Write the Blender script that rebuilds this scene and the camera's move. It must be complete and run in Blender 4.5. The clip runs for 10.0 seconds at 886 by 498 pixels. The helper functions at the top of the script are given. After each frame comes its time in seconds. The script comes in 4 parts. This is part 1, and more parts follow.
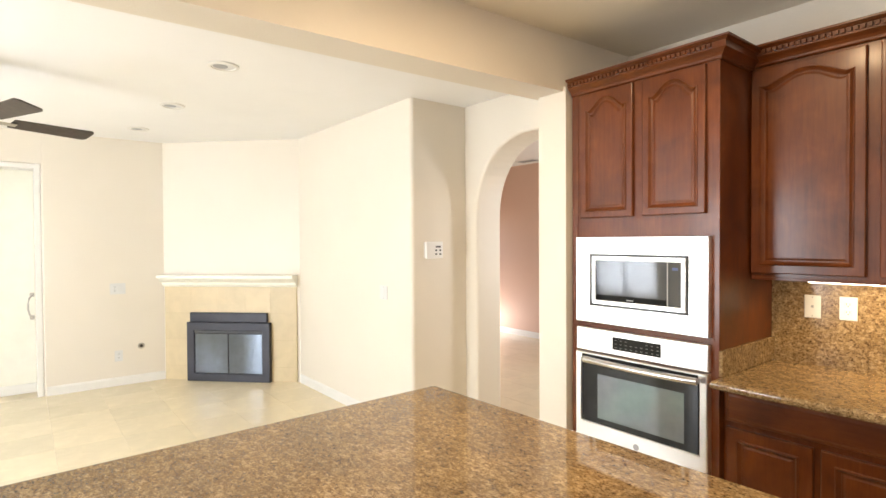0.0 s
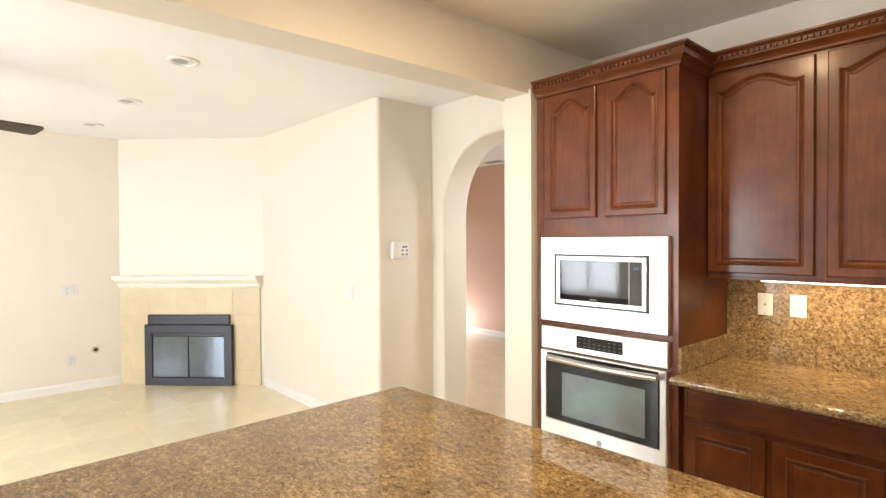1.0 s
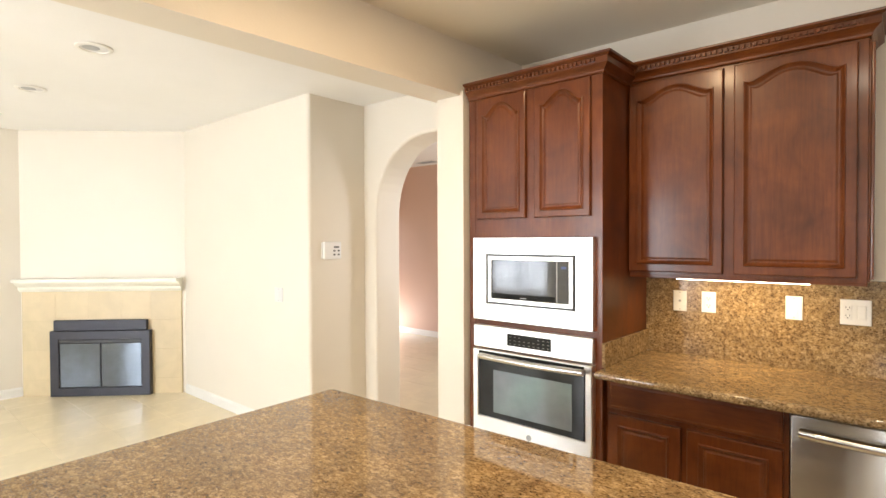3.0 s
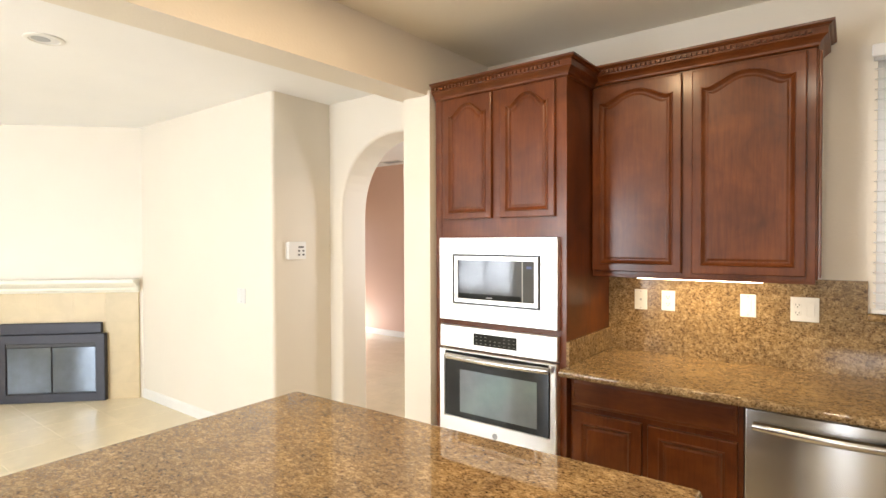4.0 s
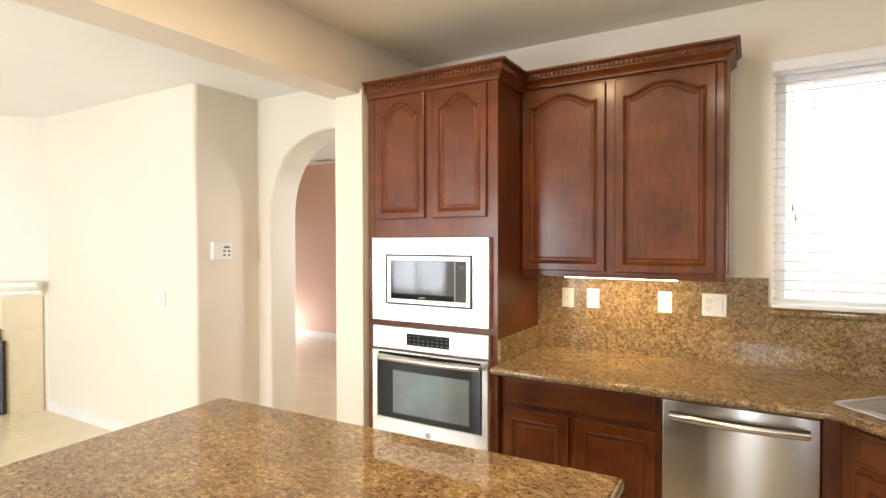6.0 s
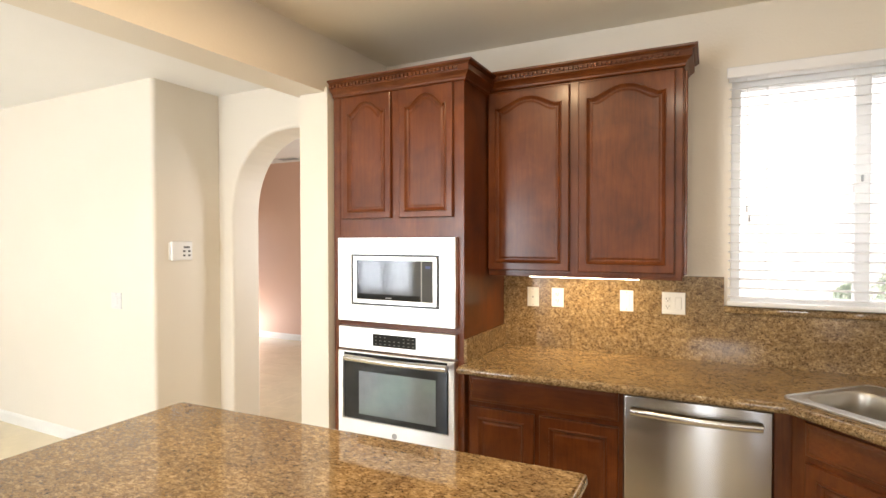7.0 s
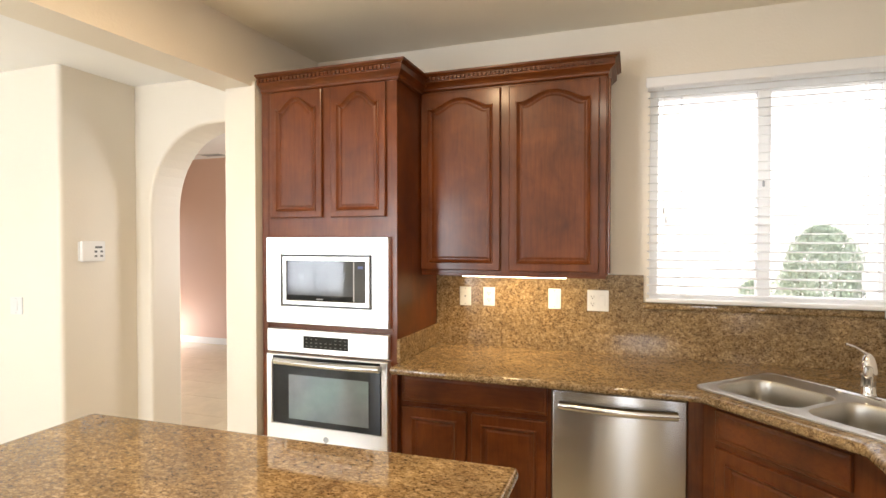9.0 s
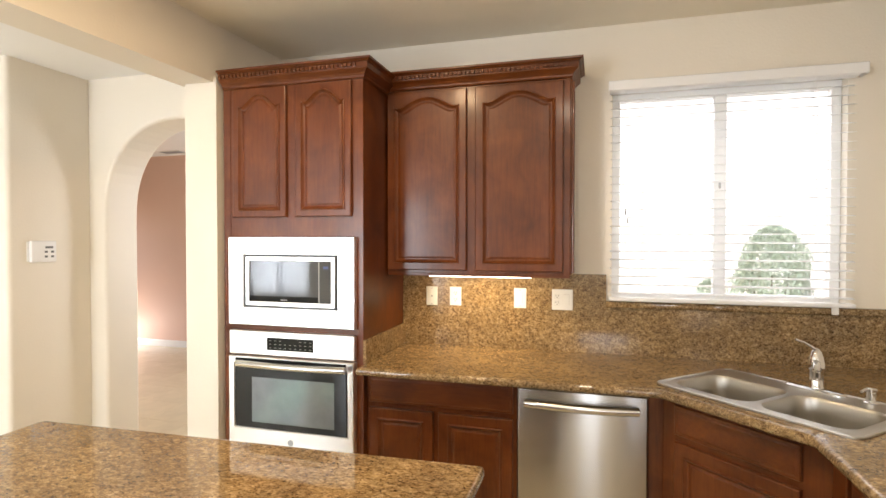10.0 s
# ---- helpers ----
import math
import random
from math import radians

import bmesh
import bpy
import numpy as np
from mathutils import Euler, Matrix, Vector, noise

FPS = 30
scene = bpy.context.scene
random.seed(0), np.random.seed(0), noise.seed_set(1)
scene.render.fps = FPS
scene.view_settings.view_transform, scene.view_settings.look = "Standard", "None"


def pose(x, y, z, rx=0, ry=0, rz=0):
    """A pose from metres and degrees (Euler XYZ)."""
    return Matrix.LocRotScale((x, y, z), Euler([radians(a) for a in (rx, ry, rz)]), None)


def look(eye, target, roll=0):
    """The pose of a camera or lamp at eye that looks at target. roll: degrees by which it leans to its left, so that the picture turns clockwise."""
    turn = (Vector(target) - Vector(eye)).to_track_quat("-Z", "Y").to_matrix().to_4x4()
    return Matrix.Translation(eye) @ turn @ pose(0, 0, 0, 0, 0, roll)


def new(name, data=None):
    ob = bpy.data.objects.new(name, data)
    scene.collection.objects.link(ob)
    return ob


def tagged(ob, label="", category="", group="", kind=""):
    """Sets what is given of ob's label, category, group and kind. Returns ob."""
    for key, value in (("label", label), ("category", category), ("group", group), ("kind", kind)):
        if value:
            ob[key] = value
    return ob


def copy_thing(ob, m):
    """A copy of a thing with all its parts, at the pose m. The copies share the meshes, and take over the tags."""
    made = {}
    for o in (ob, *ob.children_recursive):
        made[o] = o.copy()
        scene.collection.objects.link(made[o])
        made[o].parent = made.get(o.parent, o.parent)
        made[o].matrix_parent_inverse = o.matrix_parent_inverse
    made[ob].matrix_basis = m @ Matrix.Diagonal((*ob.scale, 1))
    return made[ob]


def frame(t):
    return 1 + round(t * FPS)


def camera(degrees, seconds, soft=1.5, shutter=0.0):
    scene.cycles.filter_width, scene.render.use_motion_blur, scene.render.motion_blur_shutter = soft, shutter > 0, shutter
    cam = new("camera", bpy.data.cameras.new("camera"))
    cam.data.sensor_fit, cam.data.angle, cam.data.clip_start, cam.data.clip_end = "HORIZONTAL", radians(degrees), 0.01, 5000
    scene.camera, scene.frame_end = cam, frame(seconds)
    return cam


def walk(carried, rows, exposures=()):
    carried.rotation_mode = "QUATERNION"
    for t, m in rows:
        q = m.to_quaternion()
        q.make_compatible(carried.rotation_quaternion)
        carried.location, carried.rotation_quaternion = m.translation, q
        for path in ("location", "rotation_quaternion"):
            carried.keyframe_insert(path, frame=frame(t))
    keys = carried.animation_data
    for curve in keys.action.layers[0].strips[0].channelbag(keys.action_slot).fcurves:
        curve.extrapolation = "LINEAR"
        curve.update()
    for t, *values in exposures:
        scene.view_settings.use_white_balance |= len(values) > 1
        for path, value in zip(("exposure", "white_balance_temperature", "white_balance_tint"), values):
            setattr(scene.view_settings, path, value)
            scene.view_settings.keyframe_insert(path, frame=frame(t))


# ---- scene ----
# ---------------------------------------------------------------- camera: turns where it stands
EYE = (0.0, 0.0, 1.59)
cam = camera(79.29, 10.0)
PATH = []
for i in range(21):
    t = i * 0.5
    PATH.append((t, pose(*EYE, 90 - 0.939 - 0.0082 * t, 0.338 - 0.037 * t, 51.773 - 3.585 * t)))
walk(cam, PATH, exposures=[(0.0, 0.87), (10.0, 0.87)])

# ---------------------------------------------------------------- light
world = bpy.data.worlds.new("world")
scene.world = world
world.use_nodes = True
sky = world.node_tree.nodes.new("ShaderNodeTexSky")
sky.sky_type, sky.sun_disc = "NISHITA", False
sky.sun_elevation, sky.sun_rotation = radians(50), radians(205)
world.node_tree.nodes["Background"].inputs[1].default_value = 0.15
world.node_tree.links.new(sky.outputs[0], world.node_tree.nodes["Background"].inputs[0])


def sun(strength, elevation, rotation):
    data = bpy.data.lights.new("sun", "SUN")
    data.energy, data.angle, data.color = strength, radians(0.5), (1.0, 0.95, 0.86)
    ob = new("sun", data)
    e, r = radians(elevation), radians(rotation)
    d = Vector((math.sin(r) * math.cos(e), math.cos(r) * math.cos(e), math.sin(e)))
    ob.matrix_world = Matrix.Translation((0, 0, 12)) @ d.to_track_quat("Z", "Y").to_matrix().to_4x4()


def area(name, eye, target, w, h, watts, color=(1, 1, 1)):
    data = bpy.data.lights.new(name, "AREA")
    data.shape, data.size, data.size_y, data.energy, data.color = "RECTANGLE", w, h, watts, color
    ob = new(name, data)
    ob.matrix_world = look(eye, target)
    return ob


sun(5.0, 50, 205)
area("family_window_light", (-5.45, -3.55, 1.43), (-5.45, 0, 1.95), 1.2, 1.6, 88, (0.86, 0.92, 1.0))
# lamp of an added, unseen door opening; carries the rest of the southern daylight
area("added_door_light", (-3.65, -3.57, 1.2), (-3.65, 0, 1.75), 1.4, 2.2, 117, (0.86, 0.92, 1.0))
area("kitchen_window_light", (0.15, -3.44, 1.72), (0.15, 0, 1.72), 0.8, 0.95, 19, (0.96, 0.97, 1.0))
# unseen lamp, added to brighten the thermostat wall and the arch reveal
area("east_fill_light", (1.64, -2.25, 1.6), (-3.0, -0.6, 1.7), 1.0, 1.2, 13, (0.97, 0.96, 1.0))
# added out of view above the window, as extra sky on the blind slats
area("sink_window_light", (0.66, 4.35, 3.45), (0.66, 3.24, 1.85), 2.4, 1.4, 62, (0.96, 0.98, 1.0))
area("under_cabinet_light", (-0.63, 3.0, 1.374), (-0.63, 3.13, 0.97), 0.56, 0.03, 2.1, (1.0, 0.73, 0.41))
area("hall_door_light", (-6.93, 5.98, 0.20), (-4.5, 6.3, 0.25), 0.7, 0.20, 4.2, (1.0, 0.93, 0.95))
# unseen lamp added at the hall's east end to lift the whole hall
area("hall_fill_light", (-1.80, 4.9, 1.55), (-6.0, 5.4, 1.5), 1.3, 1.2, 23, (0.88, 0.95, 1.0))
area("kitchen_unseen_downlight", (-1.05, 1.45, 2.80), (-1.05, 1.45, 0), 0.14, 0.14, 14, (1.0, 0.72, 0.42))
# added fill lamp; the beam's glow accounts only for the one before
area("kitchen_unseen_downlight", (-0.25, 0.75, 2.80), (-0.25, 0.75, 0), 0.14, 0.14, 9, (1.0, 0.84, 0.64))

# ---------------------------------------------------------------- materials


def nodes_of(name):
    m = bpy.data.materials.new(name)
    m.use_nodes = True
    nt = m.node_tree
    return m, nt, nt.nodes["Principled BSDF"]


def coords(nt, scale=(1, 1, 1)):
    tc, mp = nt.nodes.new("ShaderNodeTexCoord"), nt.nodes.new("ShaderNodeMapping")
    mp.inputs["Scale"].default_value = scale
    nt.links.new(tc.outputs["Object"], mp.inputs["Vector"])
    return mp.outputs[0]


def noise_tex(nt, vec, scale, detail=4, rough=0.55, distortion=0.0):
    n = nt.nodes.new("ShaderNodeTexNoise")
    n.inputs["Scale"].default_value, n.inputs["Detail"].default_value = scale, detail
    n.inputs["Roughness"].default_value, n.inputs["Distortion"].default_value = rough, distortion
    nt.links.new(vec, n.inputs["Vector"])
    return n.outputs["Fac"]


def ramp(nt, fac, stops):
    r = nt.nodes.new("ShaderNodeValToRGB")
    els = r.color_ramp.elements
    while len(els) < len(stops):
        els.new(0.5)
    for e, (p, c) in zip(els, stops):
        e.position, e.color = p, (*c, 1)
    nt.links.new(fac, r.inputs[0])
    return r.outputs[0]


def mix(nt, fac, a, b, how="MIX"):
    m = nt.nodes.new("ShaderNodeMix")
    m.data_type, m.blend_type = "RGBA", how
    for sock, v in ((m.inputs[0], fac), (m.inputs[6], a), (m.inputs[7], b)):
        if isinstance(v, (int, float)):
            sock.default_value = v
        elif isinstance(v, tuple):
            sock.default_value = (*v, 1)
        else:
            nt.links.new(v, sock)
    return m.outputs[2]


def bump(nt, bsdf, fac, strength, dist):
    b = nt.nodes.new("ShaderNodeBump")
    b.inputs["Strength"].default_value, b.inputs["Distance"].default_value = strength, dist
    nt.links.new(fac, b.inputs["Height"])
    nt.links.new(b.outputs[0], bsdf.inputs["Normal"])


def plain(name, color, rough=0.5, metal=0.0, vary=0.06, scale=6.0, bumpy=0.0, bscale=120, coat=0.0):
    m, nt, b = nodes_of(name)
    v = coords(nt)
    n = noise_tex(nt, v, scale)
    dark = tuple(c * (1 - vary * 2) for c in color)
    lite = tuple(min(1, c * (1 + vary)) for c in color)
    nt.links.new(ramp(nt, n, [(0.3, dark), (0.7, lite)]), b.inputs["Base Color"])
    b.inputs["Roughness"].default_value, b.inputs["Metallic"].default_value = rough, metal
    b.inputs["Coat Weight"].default_value = coat
    if bumpy:
        bump(nt, b, noise_tex(nt, v, bscale, 3), bumpy, 0.002)
    return m


def wall_paint(name, color, rough=0.55):
    """Painted drywall with a light orange-peel texture."""
    m, nt, b = nodes_of(name)
    v = coords(nt)
    big = noise_tex(nt, v, 1.3, 3)
    dark = tuple(c * 0.965 for c in color)
    nt.links.new(ramp(nt, big, [(0.3, dark), (0.7, color)]), b.inputs["Base Color"])
    b.inputs["Roughness"].default_value = rough
    bump(nt, b, noise_tex(nt, v, 80, 2, 0.5), 0.34, 0.003)
    return m


def wood(name, scale):
    """Cherry stained dark red-brown under a satin lacquer."""
    m, nt, b = nodes_of(name)
    v = coords(nt, scale)
    grain = noise_tex(nt, v, 9, 6, 0.6, 0.6)
    plainv = coords(nt)
    blotch = noise_tex(nt, plainv, 4.5, 3, 0.6, 0.5)
    c1 = ramp(nt, grain, [(0.22, (0.090, 0.0212, 0.0045)), (0.5, (0.126, 0.0338, 0.0069)), (0.8, (0.162, 0.0465, 0.0102))])
    c2 = ramp(nt, blotch, [(0.3, (0.62, 0.57, 0.52)), (0.72, (1.28, 1.26, 1.2))])
    nt.links.new(mix(nt, 1.0, c1, c2, "MULTIPLY"), b.inputs["Base Color"])
    rr = nt.nodes.new("ShaderNodeMapRange")
    rr.inputs["To Min"].default_value, rr.inputs["To Max"].default_value = 0.28, 0.44
    nt.links.new(grain, rr.inputs[0])
    nt.links.new(rr.outputs[0], b.inputs["Roughness"])
    b.inputs["Specular IOR Level"].default_value = 0.30
    b.inputs["Coat Weight"].default_value, b.inputs["Coat Roughness"].default_value = 0.22, 0.16
    bump(nt, b, grain, 0.05, 0.001)
    return m


def granite(name):
    """Polished golden-brown granite: tan ground, gold clouds, dark and pale flecks."""
    m, nt, b = nodes_of(name)
    v = coords(nt)
    flow = coords(nt, (1.0, 1.45, 1.2))
    med = noise_tex(nt, flow, 52, 5, 0.72, 0.6)
    fine = noise_tex(nt, flow, 100, 3, 0.7, 0.4)
    big = noise_tex(nt, v, 4.5, 3, 0.6, 0.8)
    warp = nt.nodes.new("ShaderNodeTexNoise")
    warp.inputs["Scale"].default_value, warp.inputs["Detail"].default_value = 34, 3
    nt.links.new(flow, warp.inputs["Vector"])
    bent = mix(nt, 0.03, flow, warp.outputs["Color"], "ADD")

    def flakes(scale):
        vor = nt.nodes.new("ShaderNodeTexVoronoi")
        vor.inputs["Scale"].default_value = scale
        nt.links.new(bent, vor.inputs["Vector"])
        sep = nt.nodes.new("ShaderNodeSeparateColor")
        nt.links.new(vor.outputs["Color"], sep.inputs[0])
        return sep.outputs[0]

    tones = [(0.0, (0.045, 0.026, 0.013)), (0.15, (0.105, 0.060, 0.026)), (0.36, (0.222, 0.143, 0.064)), (0.68, (0.358, 0.250, 0.126)), (1.0, (0.57, 0.435, 0.265))]
    large = ramp(nt, flakes(58), tones)
    small = ramp(nt, flakes(140), tones)
    base = ramp(nt, med, [(0.33, (0.058, 0.033, 0.013)), (0.44, (0.192, 0.121, 0.053)), (0.55, (0.332, 0.229, 0.113)), (0.68, (0.53, 0.405, 0.24))])
    c = mix(nt, 0.42, base, large)
    c = mix(nt, 0.34, c, small)
    cloud = ramp(nt, big, [(0.35, (0.77, 0.75, 0.72)), (0.68, (1.08, 1.04, 0.95))])
    c = mix(nt, 1.0, c, cloud, "MULTIPLY")
    specks = ramp(nt, fine, [(0.378, (0.29, 0.22, 0.16)), (0.45, (1, 1, 1)), (0.64, (1, 1, 1)), (0.72, (1.35, 1.33, 1.25))])
    nt.links.new(mix(nt, 0.9, c, specks, "MULTIPLY"), b.inputs["Base Color"])
    b.inputs["Roughness"].default_value = 0.035
    b.inputs["Specular IOR Level"].default_value = 0.5
    bump(nt, b, med, 0.012, 0.0006)
    return m


def steel(name, scale=(2, 2, 260), rough=0.24, color=(0.62, 0.61, 0.59), aniso=0.6, turn=0.0):
    """Brushed stainless steel."""
    m, nt, b = nodes_of(name)
    n = noise_tex(nt, coords(nt, scale), 3.0, 3)
    nt.links.new(ramp(nt, n, [(0.3, tuple(c * 0.98 for c in color)), (0.7, color)]), b.inputs["Base Color"])
    b.inputs["Metallic"].default_value = 1.0
    rr = nt.nodes.new("ShaderNodeMapRange")
    rr.inputs["To Min"].default_value, rr.inputs["To Max"].default_value = rough - 0.012, rough + 0.018
    nt.links.new(n, rr.inputs[0])
    nt.links.new(rr.outputs[0], b.inputs["Roughness"])
    b.inputs["Anisotropic"].default_value = aniso
    tan = nt.nodes.new("ShaderNodeTangent")
    tan.direction_type, tan.axis = "RADIAL", "Z"
    nt.links.new(tan.outputs[0], b.inputs["Tangent"])
    b.inputs["Anisotropic Rotation"].default_value = turn
    return m


def tile(name, color, rough=0.3):
    m, nt, b = nodes_of(name)
    v = coords(nt)
    info = nt.nodes.new("ShaderNodeObjectInfo")
    n = noise_tex(nt, v, 5, 5, 0.6, 0.8)
    n2 = noise_tex(nt, v, 60, 3)
    c = ramp(nt, n, [(0.28, tuple(c * 0.92 for c in color)), (0.7, tuple(min(1, c * 1.04) for c in color))])
    tone = ramp(nt, info.outputs["Random"], [(0.0, (0.93, 0.93, 0.92)), (1.0, (1.04, 1.03, 1.02))])
    nt.links.new(mix(nt, 1.0, c, tone, "MULTIPLY"), b.inputs["Base Color"])
    b.inputs["Roughness"].default_value = rough
    bump(nt, b, n2, 0.05, 0.001)
    return m


def emitter(name, color, strength):
    m, nt, b = nodes_of(name)
    b.inputs["Base Color"].default_value = (*color, 1)
    b.inputs["Emission Color"].default_value = (*color, 1)
    b.inputs["Emission Strength"].default_value = strength
    return m


def glass(name):
    m, nt, b = nodes_of(name)
    b.inputs["Transmission Weight"].default_value = 1.0
    b.inputs["Roughness"].default_value, b.inputs["IOR"].default_value = 0.0, 1.45
    return m


CREAM = wall_paint("cream_wall_paint", (0.803, 0.740, 0.634), 0.45)
CEILING = wall_paint("ceiling_paint", (0.90, 0.89, 0.87), 0.7)
KCEIL = wall_paint("cream_ceiling_paint", (0.88, 0.82, 0.69), 0.7)
# cream paint with the hall's dim rosy light put into its colour
HALLTONE = wall_paint("cream_paint_rosy_light", (0.72, 0.49, 0.375))
TRIM = plain("white_trim_paint", (0.82, 0.80, 0.75), 0.35, vary=0.02)
MANTEL = plain("ivory_trim_paint", (0.86, 0.84, 0.73), 0.4, vary=0.02)
WOOD = wood("cherry_wood", (7, 7, 0.55))
WOOD_H = wood("cherry_wood_across", (0.55, 7, 7))
WOOD_GLOSS = WOOD.copy()
WOOD_GLOSS.name = "cherry_polished_bead"
for _k, _v in (("Coat Weight", 1.0), ("Coat Roughness", 0.1)):
    WOOD_GLOSS.node_tree.nodes["Principled BSDF"].inputs[_k].default_value = _v
GRANITE = granite("golden_granite")
GRANITE_WALL = GRANITE.copy()
GRANITE_WALL.name = "satin_granite"
GRANITE_WALL.node_tree.nodes["Principled BSDF"].inputs["Roughness"].default_value = 0.15
STEEL = steel("brushed_steel", (2, 2, 260), 0.26, (0.52, 0.515, 0.51), 0.95, 0.25)
STEEL_H = steel("brushed_steel_across", (2, 2, 260), 0.22)
STEEL_WHITE = steel("bright_satin_steel", (2, 2, 260), 0.34, (0.90, 0.90, 0.89))
SINKSTEEL = steel("sink_steel", (40, 40, 40), 0.34, (0.50, 0.48, 0.44), 0.2)
CHROME = plain("chrome", (0.75, 0.75, 0.76), 0.08, 1.0, 0.02)
BLACKGLASS = plain("black_glass", (0.012, 0.013, 0.014), 0.05, 0.0, 0.1)
OVENGLASS = plain("oven_glass", (0.016, 0.018, 0.020), 0.06, 0.0, 0.15)
MIRRORGLASS = plain("coated_microwave_glass", (0.06, 0.068, 0.078), 0.02, 0.12, 0.05)
BLACK = plain("black_plastic", (0.02, 0.02, 0.022), 0.4)
DARKMETAL = plain("charcoal_metal", (0.035, 0.035, 0.045), 0.42, 0.3, bumpy=0.05)
FIREGLASS = plain("smoky_fire_glass", (0.14, 0.165, 0.195), 0.09, 0.45, 0.08, 9)
PLASTIC = plain("white_plastic", (0.72, 0.715, 0.69), 0.35, vary=0.02)
OVENPANE = plain("coated_oven_pane", (0.16, 0.20, 0.21), 0.05, 0.26, 0.1)


def filmed(m):
    """A thin coating of uneven thickness, as on heat-stained oven glass."""
    nt = m.node_tree
    rr = nt.nodes.new("ShaderNodeMapRange")
    rr.inputs["To Min"].default_value, rr.inputs["To Max"].default_value = 420, 900
    nt.links.new(noise_tex(nt, coords(nt), 4.0, 2), rr.inputs[0])
    nt.links.new(rr.outputs[0], nt.nodes["Principled BSDF"].inputs["Thin Film Thickness"])
    nt.nodes["Principled BSDF"].inputs["Thin Film IOR"].default_value = 1.6


filmed(OVENPANE)
GREY = plain("grey_plastic", (0.36, 0.37, 0.38), 0.4)
DIM = plain("dim_print", (0.13, 0.13, 0.13), 0.4)
FLOORTILE = tile("beige_floor_tile", (0.80, 0.70, 0.495), 0.22)
FIRETILE = tile("tan_hearth_tile", (0.66, 0.54, 0.34), 0.4)
GROUT = plain("grout", (0.71, 0.62, 0.46), 0.9, bumpy=0.2)
HEARTH_GROUT = plain("hearth_grout", (0.58, 0.47, 0.29), 0.9)
BLADE = plain("walnut_fan_blade", (0.050, 0.034, 0.026), 0.45, 0.0, 0.2, 25)
BRONZE = plain("dark_bronze", (0.10, 0.085, 0.07), 0.4, 0.6, 0.05)
NICKEL = plain("brushed_nickel", (0.55, 0.52, 0.47), 0.3, 1.0, 0.04)
BLIND = plain("white_blind_slat", (0.86, 0.86, 0.86), 0.45, vary=0.01)
VINYL = plain("white_vinyl", (0.84, 0.84, 0.84), 0.35, vary=0.01)


def translucent(m, color, share):
    nt = m.node_tree
    tr, mx = nt.nodes.new("ShaderNodeBsdfTranslucent"), nt.nodes.new("ShaderNodeMixShader")
    tr.inputs[0].default_value, mx.inputs[0].default_value = (*color, 1), share
    nt.links.new(nt.nodes["Principled BSDF"].outputs[0], mx.inputs[1])
    nt.links.new(tr.outputs[0], mx.inputs[2])
    nt.links.new(mx.outputs[0], nt.nodes["Material Output"].inputs[0])


translucent(BLIND, (0.97, 0.97, 0.97), 0.55)
GLASS = glass("window_glass")
TUBE = emitter("warm_tube", (1.0, 0.86, 0.62), 9.0)
LED = emitter("blue_display", (0.04, 0.07, 0.22), 0.03)
for _m, _v in ((OVENGLASS, 0.34), (MIRRORGLASS, 1.0), (BLACKGLASS, 0.25)):
    _m.node_tree.nodes["Principled BSDF"].inputs["Specular IOR Level"].default_value = _v
STUCCO = wall_paint("pale_pink_stucco", (0.86, 0.82, 0.82), 0.9)
SOIL = plain("gravel_soil", (0.42, 0.36, 0.30), 0.95, vary=0.2, bumpy=0.6, bscale=40)
# green leaf with the window's glare and haze put into its pale colour
LEAF = plain("glare_paled_leaf", (0.50, 0.58, 0.49), 0.6, vary=0.3, scale=20)
translucent(LEAF, (0.55, 0.62, 0.50), 0.5)
BARK = plain("bark", (0.12, 0.085, 0.06), 0.9, bumpy=0.6)

# ---------------------------------------------------------------- helpers for building
ORIGIN = {}


def thing(name, at, label="", category="", group="", kind=""):
    ob = new(name)
    ob.location = at
    ob.empty_display_size = 0.1
    ORIGIN[ob] = Vector(at)
    return tagged(ob, label, category, group, kind)


def solid(name, bm, material, label="", category="", group="", kind="", smooth=False):
    """A top-level mesh in world coordinates."""
    bmesh.ops.recalc_face_normals(bm, faces=bm.faces)
    me = bpy.data.meshes.new(name)
    bm.to_mesh(me)
    bm.free()
    me.materials.append(material)
    if smooth:
        me.polygons.foreach_set("use_smooth", [True] * len(me.polygons))
        for p in me.polygons:
            if abs(p.normal.z) > 0.9995 and p.area > 0.002:
                p.use_smooth = False
        me.set_sharp_from_angle(angle=radians(35))
    ob = new(name, me)
    ORIGIN[ob] = Vector((0, 0, 0))
    return tagged(ob, label, category, group, kind)


def part(name, bm, material, parent, label="", smooth=False):
    """One mesh under a thing or a part; bm is in world coordinates."""
    o = ORIGIN[parent]
    bmesh.ops.translate(bm, verts=bm.verts, vec=-o)
    ob = solid(name, bm, material, smooth=smooth)
    ob.parent = parent
    ORIGIN[ob] = o
    if label:
        ob["label"] = label
    return ob


def box(x0, y0, z0, x1, y1, z1, bevel=0.0, seg=1, bm=None):
    own = bm is None
    bm = bmesh.new() if own else bm
    vs = bmesh.ops.create_cube(bm, size=1.0)["verts"]
    for v in vs:
        v.co = Vector(((x0 + x1) / 2 + v.co.x * (x1 - x0), (y0 + y1) / 2 + v.co.y * (y1 - y0), (z0 + z1) / 2 + v.co.z * (z1 - z0)))
    if bevel:
        es = list({e for v in vs for e in v.link_edges})
        bmesh.ops.bevel(bm, geom=es, offset=bevel, segments=seg, affect="EDGES", profile=0.5)
    return bm


